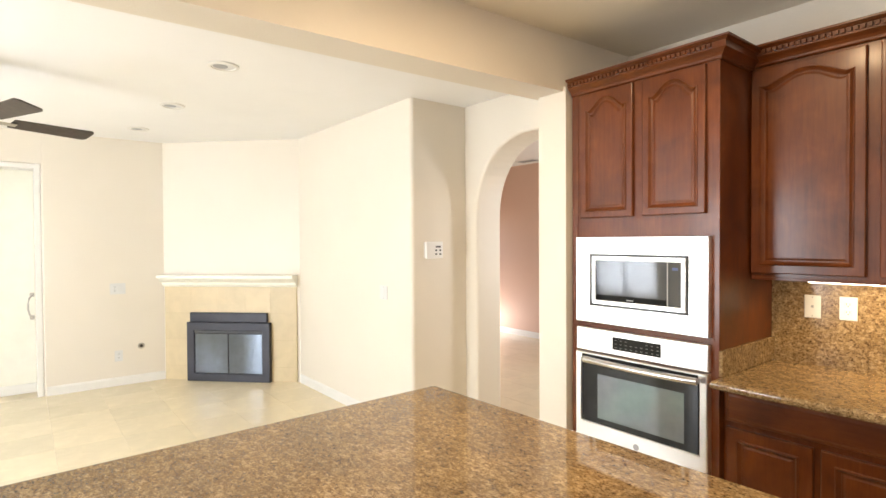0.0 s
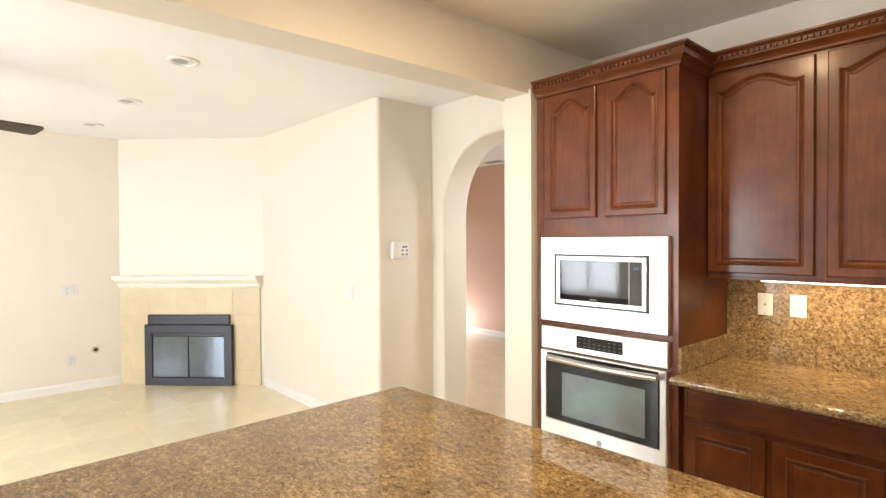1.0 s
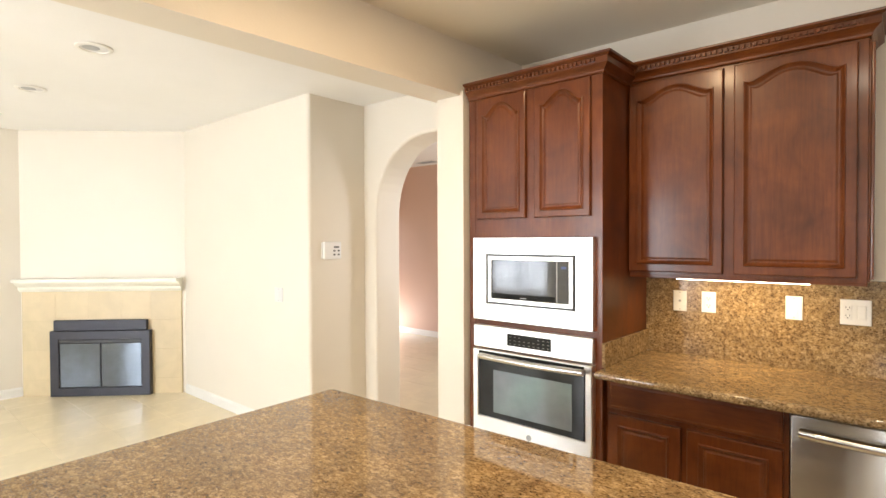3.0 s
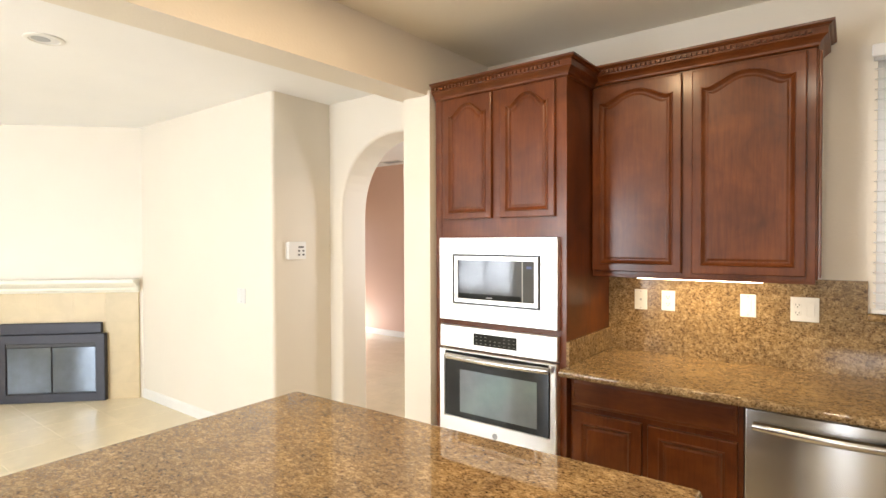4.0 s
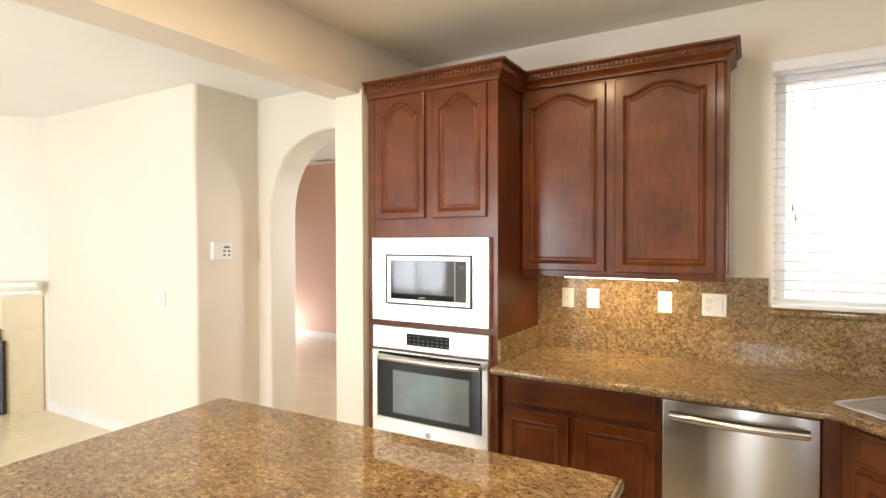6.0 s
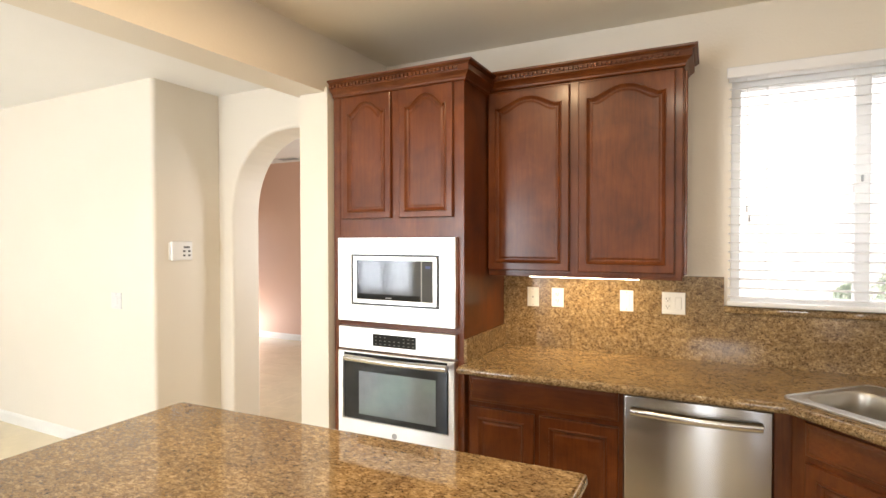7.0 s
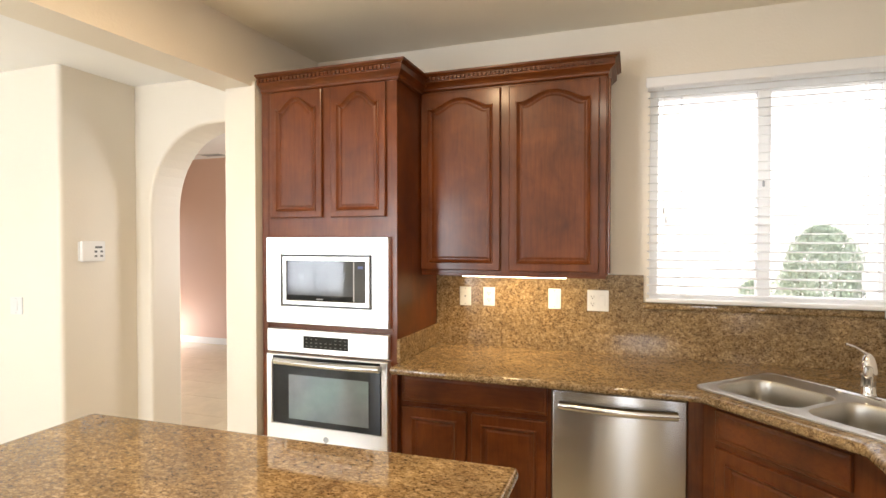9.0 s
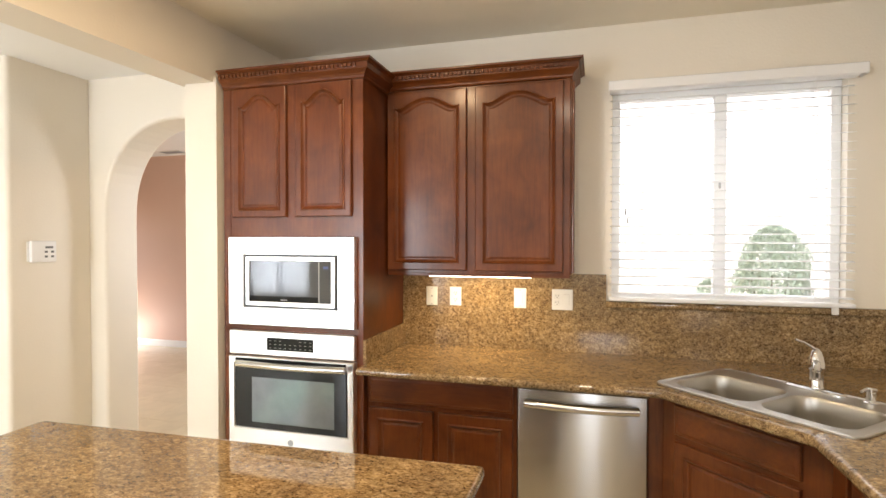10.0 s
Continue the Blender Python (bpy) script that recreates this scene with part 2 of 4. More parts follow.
def moved(bm, m):
    bmesh.ops.transform(bm, matrix=m, verts=bm.verts)
    return bm


def loft(loops, close_first=True, close_last=True, bm=None, ring=True):
    """Skin a list of equal-length vertex loops."""
    bm = bmesh.new() if bm is None else bm
    rows = [[bm.verts.new(p) for p in lp] for lp in loops]
    n = len(rows[0])
    for a, b in zip(rows, rows[1:]):
        for i in range(n if ring else n - 1):
            j = (i + 1) % n
            bm.faces.new((a[i], a[j], b[j], b[i]))
    if close_first:
        bm.faces.new(rows[0])
    if close_last:
        bm.faces.new(rows[-1][::-1])
    return bm


def tube(points, radius, sides=12, bm=None, flat=1.0):
    """A round bar along a polyline."""
    pts = [Vector(p) for p in points]
    loops = []
    for i, p in enumerate(pts):
        d = (pts[min(i + 1, len(pts) - 1)] - pts[max(i - 1, 0)]).normalized()
        up = Vector((0, 0, 1)) if abs(d.z) < 0.9 else Vector((0, 1, 0))
        a = d.cross(up).normalized()
        b = a.cross(d).normalized()
        r = radius[i] if isinstance(radius, (list, tuple)) else radius
        loops.append([p + a * math.cos(k * math.tau / sides) * r + b * math.sin(k * math.tau / sides) * r * flat for k in range(sides)])
    return loft(loops, bm=bm)


def lathe(profile, at, sides=24, bm=None):
    """Turn (radius, height) pairs round a vertical axis."""
    x, y, z = at
    loops = [[(x + r * math.cos(k * math.tau / sides), y + r * math.sin(k * math.tau / sides), z + h) for k in range(sides)] for r, h in profile]
    return loft(loops, bm=bm)


def sweep(path, profile, closed_ends=True):
    """Sweep (out, height) pairs along a level polyline with mitred corners; out is to the right of the walk."""
    pts = [Vector(p) for p in path]
    loops = []
    for i, p in enumerate(pts):
        ns = []
        if i > 0:
            d = (pts[i] - pts[i - 1]).normalized()
            ns.append(Vector((d.y, -d.x, 0)))
        if i < len(pts) - 1:
            d = (pts[i + 1] - pts[i]).normalized()
            ns.append(Vector((d.y, -d.x, 0)))
        n = ns[0] if len(ns) == 1 else (ns[0] + ns[1]) / (1 + ns[0].dot(ns[1]))
        loops.append([p + n * o + Vector((0, 0, h)) for o, h in profile])
    return loft(loops, closed_ends, closed_ends)


def rounded(corners, seg=5):
    """An outline from (x, y, radius) corners, with round corners."""
    out, n = [], len(corners)
    for i, (x, y, r) in enumerate(corners):
        p = Vector((x, y))
        if r <= 0:
            out.append(p)
            continue
        a = (Vector(corners[i - 1][:2]) - p).normalized()
        b = (Vector(corners[(i + 1) % n][:2]) - p).normalized()
        half = a.angle(b) / 2
        c = p + (a + b).normalized() * (r / math.sin(half))
        s, e = p + a * (r / math.tan(half)) - c, p + b * (r / math.tan(half)) - c
        turn = s.angle_signed(e)
        for k in range(seg + 1):
            q = s.copy()
            q.rotate(Matrix.Rotation(-turn * k / seg, 2))
            out.append(c + q)
    return out


def plate(outline, holes, z0, z1, bm=None):
    """A flat slab between z0 and z1 from an outline and holes in it."""
    bm = bmesh.new() if bm is None else bm
    for z in (z0, z1):
        edges = []
        for lp in (outline, *holes):
            vs = [bm.verts.new((p[0], p[1], z)) for p in lp]
            edges += [bm.edges.new((vs[i], vs[(i + 1) % len(vs)])) for i in range(len(vs))]
        bmesh.ops.triangle_fill(bm, use_beauty=True, edges=edges)
    for lp in (outline, *holes):
        n = len(lp)
        for i in range(n):
            a, b = lp[i], lp[(i + 1) % n]
            bm.faces.new([bm.verts.new(c) for c in ((a[0], a[1], z0), (b[0], b[1], z0), (b[0], b[1], z1), (a[0], a[1], z1))])
    bmesh.ops.remove_doubles(bm, verts=bm.verts, dist=1e-5)
    return bm


def offset_loop(outline, d):
    """Move a closed counter-clockwise outline inwards by d."""
    out, n = [], len(outline)
    for i in range(n):
        p, a, b = Vector(outline[i]), Vector(outline[i - 1]), Vector(outline[(i + 1) % n])
        d1, d2 = (p - a).normalized(), (b - p).normalized()
        n1, n2 = Vector((-d1.y, d1.x)), Vector((-d2.y, d2.x))
        out.append(p + (n1 + n2) / max(0.3, 1 + n1.dot(n2)) * d)
    return out


def slab(outline, holes, z0, z1, nose):
    """A stone slab with a rounded nose all round."""
    bm = bmesh.new()
    rows = []
    h = (z1 - z0) / 2
    for k in range(9):
        a = -math.pi / 2 + math.pi * k / 8
        lp = offset_loop(outline, nose * (1 - math.cos(a)))
        z = (z0 + z1) / 2 + h * math.sin(a)
        rows.append([(p[0], p[1], z) for p in lp])
    inner = offset_loop(outline, nose + 0.005)
    rows.insert(0, [(p[0], p[1], z0) for p in inner])
    rows.append([(p[0], p[1], z1) for p in inner])
    loft(rows, False, False, bm)
    for z in (z0, z1):
        edges = []
        for lp in (inner, *holes):
            vs = [bm.verts.new((p[0], p[1], z)) for p in lp]
            edges += [bm.edges.new((vs[i], vs[(i + 1) % len(vs)])) for i in range(len(vs))]
        bmesh.ops.triangle_fill(bm, use_beauty=True, edges=edges)
    for lp in holes:
        for i in range(len(lp)):
            a, b = lp[i], lp[(i + 1) % len(lp)]
            bm.faces.new([bm.verts.new(c) for c in ((a[0], a[1], z0), (b[0], b[1], z0), (b[0], b[1], z1), (a[0], a[1], z1))])
    bmesh.ops.remove_doubles(bm, verts=bm.verts, dist=1e-5)
    return bm


def opening(inset, w, h, stile, rise, n=32):
    """Outline of a door's panel opening: square, or with a cathedral arch of that rise."""
    x0, x1, z0, zt = stile + inset, w - stile - inset, stile + inset, h - (stile if rise == 0 else 0.044) - rise - inset
    pts = [(x0, z0), (x1, z0)]
    for k in range(n + 1):
        q = 1 - 2 * k / n
        a = min(1.0, abs(q) / 0.86)
        bell = 0.5 * math.cos(math.pi / 2 * a) + 0.25 * (1 + math.cos(math.pi * a ** 1.2)) if rise else 0.0
        ear = 0.10 * max(0.0, (abs(q) - 0.86) / 0.14)
        pts.append(((x0 + x1) / 2 + q * (x1 - x0) / 2, zt + rise * (bell + ear)))
    return pts


def raised_door(parent, x0, x1, z0, z1, m, rise=0.0, name="door", mat=None, stile=0.044):
    """A cabinet door: frame with a moulded opening and a raised panel. In its own frame the face looks along -y."""
    mat = mat or WOOD
    w, h, th = x1 - x0, z1 - z0, 0.02
    o = opening(0, w, h, stile, rise)
    n = len(o)

    def rim(d):
        lp = []
        for i, (x, z) in enumerate(o):
            if i in (0, n - 1):
                px = d
            elif i in (1, 2):
                px = w - d
            else:
                px = d + (w - 2 * d) * (x - stile) / (w - 2 * stile)
            lp.append((px, d if i < 2 else h - d))
        return lp

    def at(lp, y):
        return [(x0 + x, y, z0 + z) for x, z in lp]
    frame_bm = loft([at(rim(0), th), at(rim(0), 0.005), at(rim(0.0015), 0.002), at(rim(0.005), 0), at(opening(-0.009, w, h, stile, rise), 0), at(opening(-0.0075, w, h, stile, rise), -0.0045), at(opening(-0.003, w, h, stile, rise), -0.0062),
                     at(opening(0.002, w, h, stile, rise), -0.0012), at(opening(0.007, w, h, stile, rise), 0.0045),
                     at(opening(0.013, w, h, stile, rise), 0.008), at(opening(0.013, w, h, stile, rise), th)], False, False)
    door = part(name, moved(frame_bm, m), mat, parent)
    e = 0.012
    pan = loft([at(opening(e, w, h, stile, rise), 0.015), at(opening(e, w, h, stile, rise), 0.0095), at(opening(e + 0.006, w, h, stile, rise), 0.0095),
                at(opening(e + 0.014, w, h, stile, rise), 0.0066), at(opening(e + 0.016, w, h, stile, rise), 0.0062)], True, True)
    part("panel", moved(pan, m), mat, door)
    return door


def drawer_front(parent, x0, x1, z0, z1, m, name="drawer_front"):
    """A drawer front with a stepped, bevelled edge."""
    def at(d, y):
        return [(x0 + d, y, z0 + d), (x1 - d, y, z0 + d), (x1 - d, y, z1 - d), (x0 + d, y, z1 - d)]
    bm = loft([at(0, 0.02), at(0, 0.006), at(0.003, 0.003), at(0.012, 0.003), at(0.02, 0.0), at(0.022, 0.0)])
    return part(name, moved(bm, m), WOOD_H, parent)


CROWN = [(-0.012, -0.095), (0.006, -0.095), (0.012, -0.089), (0.013, -0.080), (0.022, -0.068), (0.034, -0.059), (0.040, -0.054), (0.043, -0.052),
         (0.043, -0.020), (0.052, -0.018), (0.058, -0.012), (0.066, -0.010), (0.067, 0.0), (-0.012, 0.0)]


def dentils(parent, a, b, out, z, step=0.0250):
    """A row of small square teeth under the crown from a to b, joined into one strip."""
    a, b = Vector(a), Vector(b)
    d = (b - a).normalized()
    bm = bmesh.new()
    for k in range(int((b - a).length / step)):
        p = a + d * (step * (k + 0.5))
        s = 0.0080
        n0 = len(bm.verts)
        box(-s, -out - 0.056, z - 0.0095, s, -out - 0.040, z + 0.0095, 0.0012, bm=bm)
        bm.verts.ensure_lookup_table()
        vs = bm.verts[n0:]
        ang = math.atan2(d.y, d.x)
        rot = Matrix.Rotation(ang, 4, "Z")
        for v in vs:
            v.co = rot @ v.co + p
    part("dentil_trim", bm, WOOD_GLOSS, parent)

# ---------------------------------------------------------------- the setting
XZ = Matrix(((1, 0, 0, 0), (0, 0, 1, 0), (0, 1, 0, 0), (0, 0, 0, 1)))   # outline (x, z), depth y


def structure(name, bm, material, label):
    return solid(name, bm, material, label, name.split("_")[0], kind="structure")


def boxes(*bs):
    bm = bmesh.new()
    for b in bs:
        box(*b, bm=bm)
    return bm


def soft_wall(outline, z0, z1, r, m):
    """A slab cut to an outline, with all its edges rounded to r (bullnose drywall)."""
    bm = bmesh.new()
    rows, caps = [], []
    for k in range(5):
        a = math.pi / 2 * k / 4
        rows.append((r * (1 - math.sin(a)), z0 + r * (1 - math.cos(a))))
    rows += [(o, z1 - (z - z0)) for o, z in rows[::-1]]
    loft([[(p[0], p[1], z) for p in offset_loop(outline, o)] for o, z in rows], False, False, bm)
    for o, z in (rows[0], rows[-1]):
        vs = [bm.verts.new((p[0], p[1], z)) for p in offset_loop(outline, o)]
        es = [bm.edges.new((vs[i], vs[(i + 1) % len(vs)])) for i in range(len(vs))]
        bmesh.ops.triangle_fill(bm, use_beauty=True, edges=es)
    bmesh.ops.remove_doubles(bm, verts=bm.verts, dist=1e-5)
    return moved(bm, m)


def soft_wall_skew(*a):
    """The beam runs a few degrees off square."""
    bm = soft_wall(*a)
    for v in bm.verts:
        if v.co.y < 2.6:
            v.co.x -= (2.6 - v.co.y) * 0.042
    return bm


I4 = Matrix.Identity(4)
KC, FC = 2.82, 2.73          # kitchen and family-room ceilings
NY = 3.24                    # kitchen wall with the window

floor = structure("floor", boxes((-7.6, -3.4, -0.15, 1.6, 6.6, -0.0018)), GROUT, "beige grout bed of the tiled floor")
structure("wall_north", boxes((-2.08, NY, 0, 0.09, NY + 0.16, KC), (1.25, NY, 0, 1.6, NY + 0.16, KC), (0.09, NY, 0, 1.25, NY + 0.16, 1.235),
                              (0.09, NY, 2.44, 1.25, NY + 0.16, KC)), CREAM, "cream painted kitchen wall with a window over the sink")
arc = [(-2.74 + math.copysign(0.62 * abs(math.cos(math.pi * k / 28)) ** 0.88, 14 - k), 1.745 + 0.665 * math.sin(math.pi * k / 28) ** 0.88) for k in range(29)]
arch_outline = [(-3.52, -0.02), (-3.36, -0.02)] + arc[::-1] + [(-2.12, -0.02), (-2.10, -0.02), (-2.10, 2.80), (-3.52, 2.80)]
structure("wall_arch", soft_wall(arch_outline, 3.01, 3.29, 0.022, XZ), CREAM, "cream wall with a rounded archway to the hall")
structure("wall_family_north", plate(rounded([(-5.71, 2.45, 0), (-3.512, 2.45, 0.03), (-3.512, 3.03, 0), (-3.64, 3.03, 0), (-3.64, 2.6, 0), (-5.77, 2.6, 0)]), [], -0.02, 2.80),
          CREAM, "bright cream family-room wall with a rounded corner")
structure("wall_fireplace", plate([(-6.87, 1.29), (-5.71, 2.45), (-5.77, 2.6), (-5.82, 2.6), (-7.0, 1.42)], [], -0.02, 2.80), CREAM, "cream angled corner wall over the fireplace")
structure("wall_west", plate(rounded([(-6.87, 0.16, 0.02), (-6.87, 1.29, 0), (-7.0, 1.42, 0), (-7.3, 1.42, 0), (-7.3, 0.16, 0)]), [], -0.02, 2.80), CREAM,
          "cream family-room wall beside the patio door")
structure("wall_west_south", boxes((-7.3, -3.4, 0, -6.87, -1.0, 2.8), (-7.28, -1.0, 2.40, -6.873, 0.24, 2.79)), CREAM, "cream wall over and beyond the patio door")
structure("wall_south", boxes((-7.3, -3.4, 0, -6.05, -3.25, 2.9), (-6.05, -3.4, 0, -4.85, -3.25, 0.63), (-6.05, -3.4, 2.23, -4.85, -3.25, 2.9), (-4.85, -3.4, 0, -4.35, -3.25, 2.9),
                              (-4.35, -3.4, 2.3, -2.95, -3.25, 2.9), (-2.95, -3.4, 0, -0.25, -3.25, 2.9),
                              (-0.25, -3.4, 0, 0.55, -3.25, 1.25), (-0.25, -3.4, 2.2, 0.55, -3.25, 2.9), (0.55, -3.4, 0, 1.6, -3.25, 2.9)), CREAM,
          "cream wall with two windows and an added door opening")
# the hole in this wall is added to let the eastern fill lamp in
structure("wall_east", boxes((1.46, -3.4, 0, 1.6, -2.8, 2.9), (1.46, -1.7, 0, 1.6, 3.4, 2.9), (1.46, -2.8, 0, 1.6, -1.7, 0.95), (1.46, -2.8, 2.25, 1.6, -1.7, 2.9)), CREAM, "unseen cream kitchen wall with an opening added for a fill lamp")
structure("pillar", soft_wall([(-2.29, 2.58), (-2.076, 2.58), (-2.076, 3.05), (-2.29, 3.05)], -0.02, 2.52, 0.022, I4), CREAM, "cream wall end beside the oven cabinet")
structure("beam", soft_wall_skew([(-2.305, 2.485), (-2.072, 2.485), (-2.072, 2.95), (-2.305, 2.95)], -3.3, 3.26, 0.022, XZ), CREAM, "cream dropped beam between kitchen and family room")
structure("ceiling", boxes((-2.36, -3.4, KC, 1.6, 3.4, KC + 0.12)), KCEIL, "cream textured kitchen ceiling")
structure("ceiling_family", boxes((-7.4, -3.4, FC, -2.26, 3.03, FC + 0.085)), CEILING, "off-white family-room ceiling")
structure("ceiling_hall", boxes((-7.2, 3.1, KC - 0.015, -2.12, 3.42, KC + 0.1), (-7.2, 3.42, KC, -1.85, 6.7, KC + 0.1)), CEILING, "off-white hall ceiling")
structure("wall_hall_north", boxes((-7.1, 6.5, 0, -1.9, 6.65, 2.9)), HALLTONE, "cream hall wall, rosy shade put into its colour")
structure("wall_hall_west", boxes((-7.1, 2.6, 0, -6.95, 5.55, 2.9), (-7.1, 6.4, 0, -6.95, 6.5, 2.9), (-7.1, 5.55, 2.05, -6.95, 6.4, 2.9)), HALLTONE, "cream hall wall with an open doorway, rosy light put into its colour")
structure("wall_hall_south", boxes((-6.95, 3.14, 0, -3.62, 3.29, 2.9)), CREAM, "plain cream hall wall")
# unseen wall; its opening is added for the hall fill lamp
structure("wall_hall_east", boxes((-2.0, 3.29, 0, -1.85, 4.2, 2.9), (-2.0, 5.6, 0, -1.85, 6.5, 2.9), (-2.0, 4.2, 0, -1.85, 5.6, 0.9), (-2.0, 4.2, 2.2, -1.85, 5.6, 2.9)), HALLTONE, "unseen cream hall wall tinted rosy, with an opening added for a fill lamp")

BASE = [(0, 0), (0.014, 0), (0.014, 0.075), (0.009, 0.088), (0.004, 0.095), (0, 0.095)]


def baseboard(path, label="white painted baseboard"):
    solid("baseboard", sweep(path, BASE), TRIM, label, "baseboard", kind="structure")


baseboard([(-5.70, 2.45, 0), (-3.54, 2.45, 0)])
baseboard([(-3.512, 2.475, 0), (-3.512, 3.01, 0), (-3.36, 3.01, 0), (-3.36, 3.29, 0)])
baseboard([(-6.87, 0.185, 0), (-6.87, 1.29, 0)])
baseboard([(-6.95, 6.5, 0), (-2.0, 6.5, 0)])

# ---------------------------------------------------------------- oven cabinet
TF, UF, BF = 2.59, 2.935, 2.63          # door faces: oven cabinet, wall cabinet, base cabinets


def face(y):
    return Matrix.Translation((0, y, 0))


tower = thing("oven_cabinet", (-1.62, 2.9, 0), "tall cherry-stained oven cabinet with crown moulding against the wall", "cabinet")
part("body", box(-2.05, TF + 0.021, 0.09, -1.184, NY - 0.004, 2.46, 0.002), WOOD, tower)
part("toe_kick", box(-2.04, TF + 0.09, 0, -1.19, NY - 0.01, 0.09), WOOD_H, tower)
part("left_stile", box(-2.05, TF + 0.0185, 0.1, -2.004, TF + 0.024, 2.45, 0.001), WOOD, tower)
raised_door(tower, -1.978, -1.638, 1.714, 2.434, face(TF), 0.068)
raised_door(tower, -1.580, -1.246, 1.714, 2.434, face(TF), 0.068)
drawer_front(tower, -1.995, -1.225, 0.13, 0.33, face(TF))
CT = 2.535
part("crown", sweep([(-2.05, TF + 0.021, CT), (-1.184, TF + 0.021, CT), (-1.184, UF + 0.021, CT)], CROWN), WOOD_H, tower)
dentils(tower, (-2.05, TF + 0.021, 0), (-1.184, TF + 0.021, 0), 0.0, CT - 0.034)
part("dark_gap", box(-2.0, TF + 0.0165, 1.094, -1.205, TF + 0.024, 1.109), WOOD_H, tower)

# ---------------------------------------------------------------- built-in microwave
mw = thing("microwave", (-1.61, TF, 1.11), "built-in stainless microwave with trim frame and dark glass door", "microwave")


def ring(x0, z0, x1, z1, t, y0, y1, bevel=0.002):
    """A rectangular picture frame of bar width t."""
    def at(d, y):
        return [(x0 + d, y, z0 + d), (x1 - d, y, z0 + d), (x1 - d, y, z1 - d), (x0 + d, y, z1 - d)]
    return loft([at(t, y1), at(0, y1), at(0, y0 + bevel), at(bevel, y0), at(t - bevel, y0), at(t, y0 + bevel), at(t, y1)], False, False)


MX0, MX1 = -2.0, -1.222
part("trim_frame", ring(MX0, 1.112, MX1, 1.603, 0.098, TF - 0.012, TF + 0.0205, 0.003), STEEL_WHITE, mw, "bright stainless trim frame")
part("gap", box(MX0 + 0.095, TF + 0.006, 1.205, MX1 - 0.095, TF + 0.019, 1.512), BLACK, mw)
mdoor = part("door", ring(-1.888, 1.221, -1.334, 1.495, 0.024, TF - 0.014, TF + 0.008, 0.003), STEEL_WHITE, mw)
part("window", box(-1.866, TF - 0.008, 1.242, -1.432, TF + 0.007, 1.474), MIRRORGLASS, mdoor, "reflecting dark door glass")
# black strip puts the dark foot of the reflection into the glass
part("reflection_band", box(-1.866, TF - 0.0095, 1.242, -1.432, TF - 0.007, 1.276), BLACKGLASS, mdoor)
part("divider", box(-1.4335, TF - 0.0105, 1.244, -1.4275, TF - 0.006, 1.472), GREY, mdoor)
cp = part("control_panel", box(-1.429, TF - 0.009, 1.242, -1.356, TF + 0.007, 1.474, 0.001), MIRRORGLASS, mw)
part("display", box(-1.405, TF - 0.0105, 1.430, -1.375, TF - 0.008, 1.444), LED, cp, "small blue lit display")
part("badge", box(-1.665, TF - 0.0115, 1.253, -1.625, TF - 0.009, 1.259), GREY, mw)

# ---------------------------------------------------------------- wall oven
ov = thing("wall_oven", (-1.61, TF, 0.36), "stainless single wall oven with dark glass door and bar handle", "oven")
part("control_fascia", box(MX0 + 0.004, TF - 0.012, 0.946, MX1, TF + 0.0205, 1.078, 0.004, 2), STEEL_WHITE, ov, "bright stainless control fascia")
disp = part("display_panel", box(-1.752, TF - 0.0145, 0.976, -1.464, TF - 0.010, 1.046, 0.0015), BLACKGLASS, ov)
for i in range(9):
    for j in range(3):
        if 2 < i < 6 and j == 2:
            continue
        x, z = -1.735 + i * 0.031, 0.988 + j * 0.02
        part("button", box(x, TF - 0.0155, z, x + 0.012, TF - 0.014, z + 0.003), DIM, disp)
odoor = part("door", ring(MX0 + 0.004, 0.43, MX1, 0.936, 0.040, TF - 0.022, TF + 0.0205, 0.005), STEEL_WHITE, ov, "stainless door frame")
part("lower_panel", box(MX0 + 0.006, TF - 0.0225, 0.4, MX1 - 0.002, TF - 0.012, 0.535, 0.004), STEEL_WHITE, odoor)
part("glass", box(-1.952, TF - 0.0235, 0.538, -1.264, TF - 0.014, 0.928, 0.003), OVENGLASS, odoor, "dark reflecting oven glass")
part("inner_window", box(-1.842, TF - 0.0250, 0.572, -1.335, TF - 0.0230, 0.824, 0.0008), OVENPANE, odoor)
pts = [(-1.915 + 0.660 * k / 14, TF - 0.055 - 0.022 * math.sin(math.pi * k / 14), 0.902) for k in range(15)]
hd = part("handle", tube(pts, 0.0185, 14), STEEL_H, odoor, "curved stainless bar handle", smooth=True)
for x in (-1.902, -1.268):
    part("bracket", box(x - 0.012, TF - 0.058, 0.890, x + 0.012, TF - 0.02, 0.914, 0.004, 2), STEEL, hd)
part("badge", moved(lathe([(0.0, 0), (0.017, 0), (0.017, 0.002), (0.013, 0.003), (0.0, 0.003)], (0, 0, 0)), Matrix.Translation((-1.600, TF - 0.022, 0.474)) @ Matrix.Rotation(radians(90), 4, "X")), GREY, odoor)
part("vent_trim", box(MX0 + 0.006, TF - 0.008, 0.36, MX1 - 0.002, TF + 0.02, 0.396, 0.003), STEEL, ov)

# ---------------------------------------------------------------- wall cabinet
up = thing("wall_cabinet", (-0.66, 3.1, 1.385), "cherry-stained wall cabinet with two cathedral doors and crown", "cabinet")
part("body", box(-1.182, UF + 0.021, 1.392, -0.132, NY - 0.004, 2.455, 0.002), WOOD, up)
raised_door(up, -1.178, -0.702, 1.414, 2.442, face(UF), 0.058, stile=0.050)
raised_door(up, -0.652, -0.168, 1.414, 2.442, face(UF), 0.058, stile=0.050)
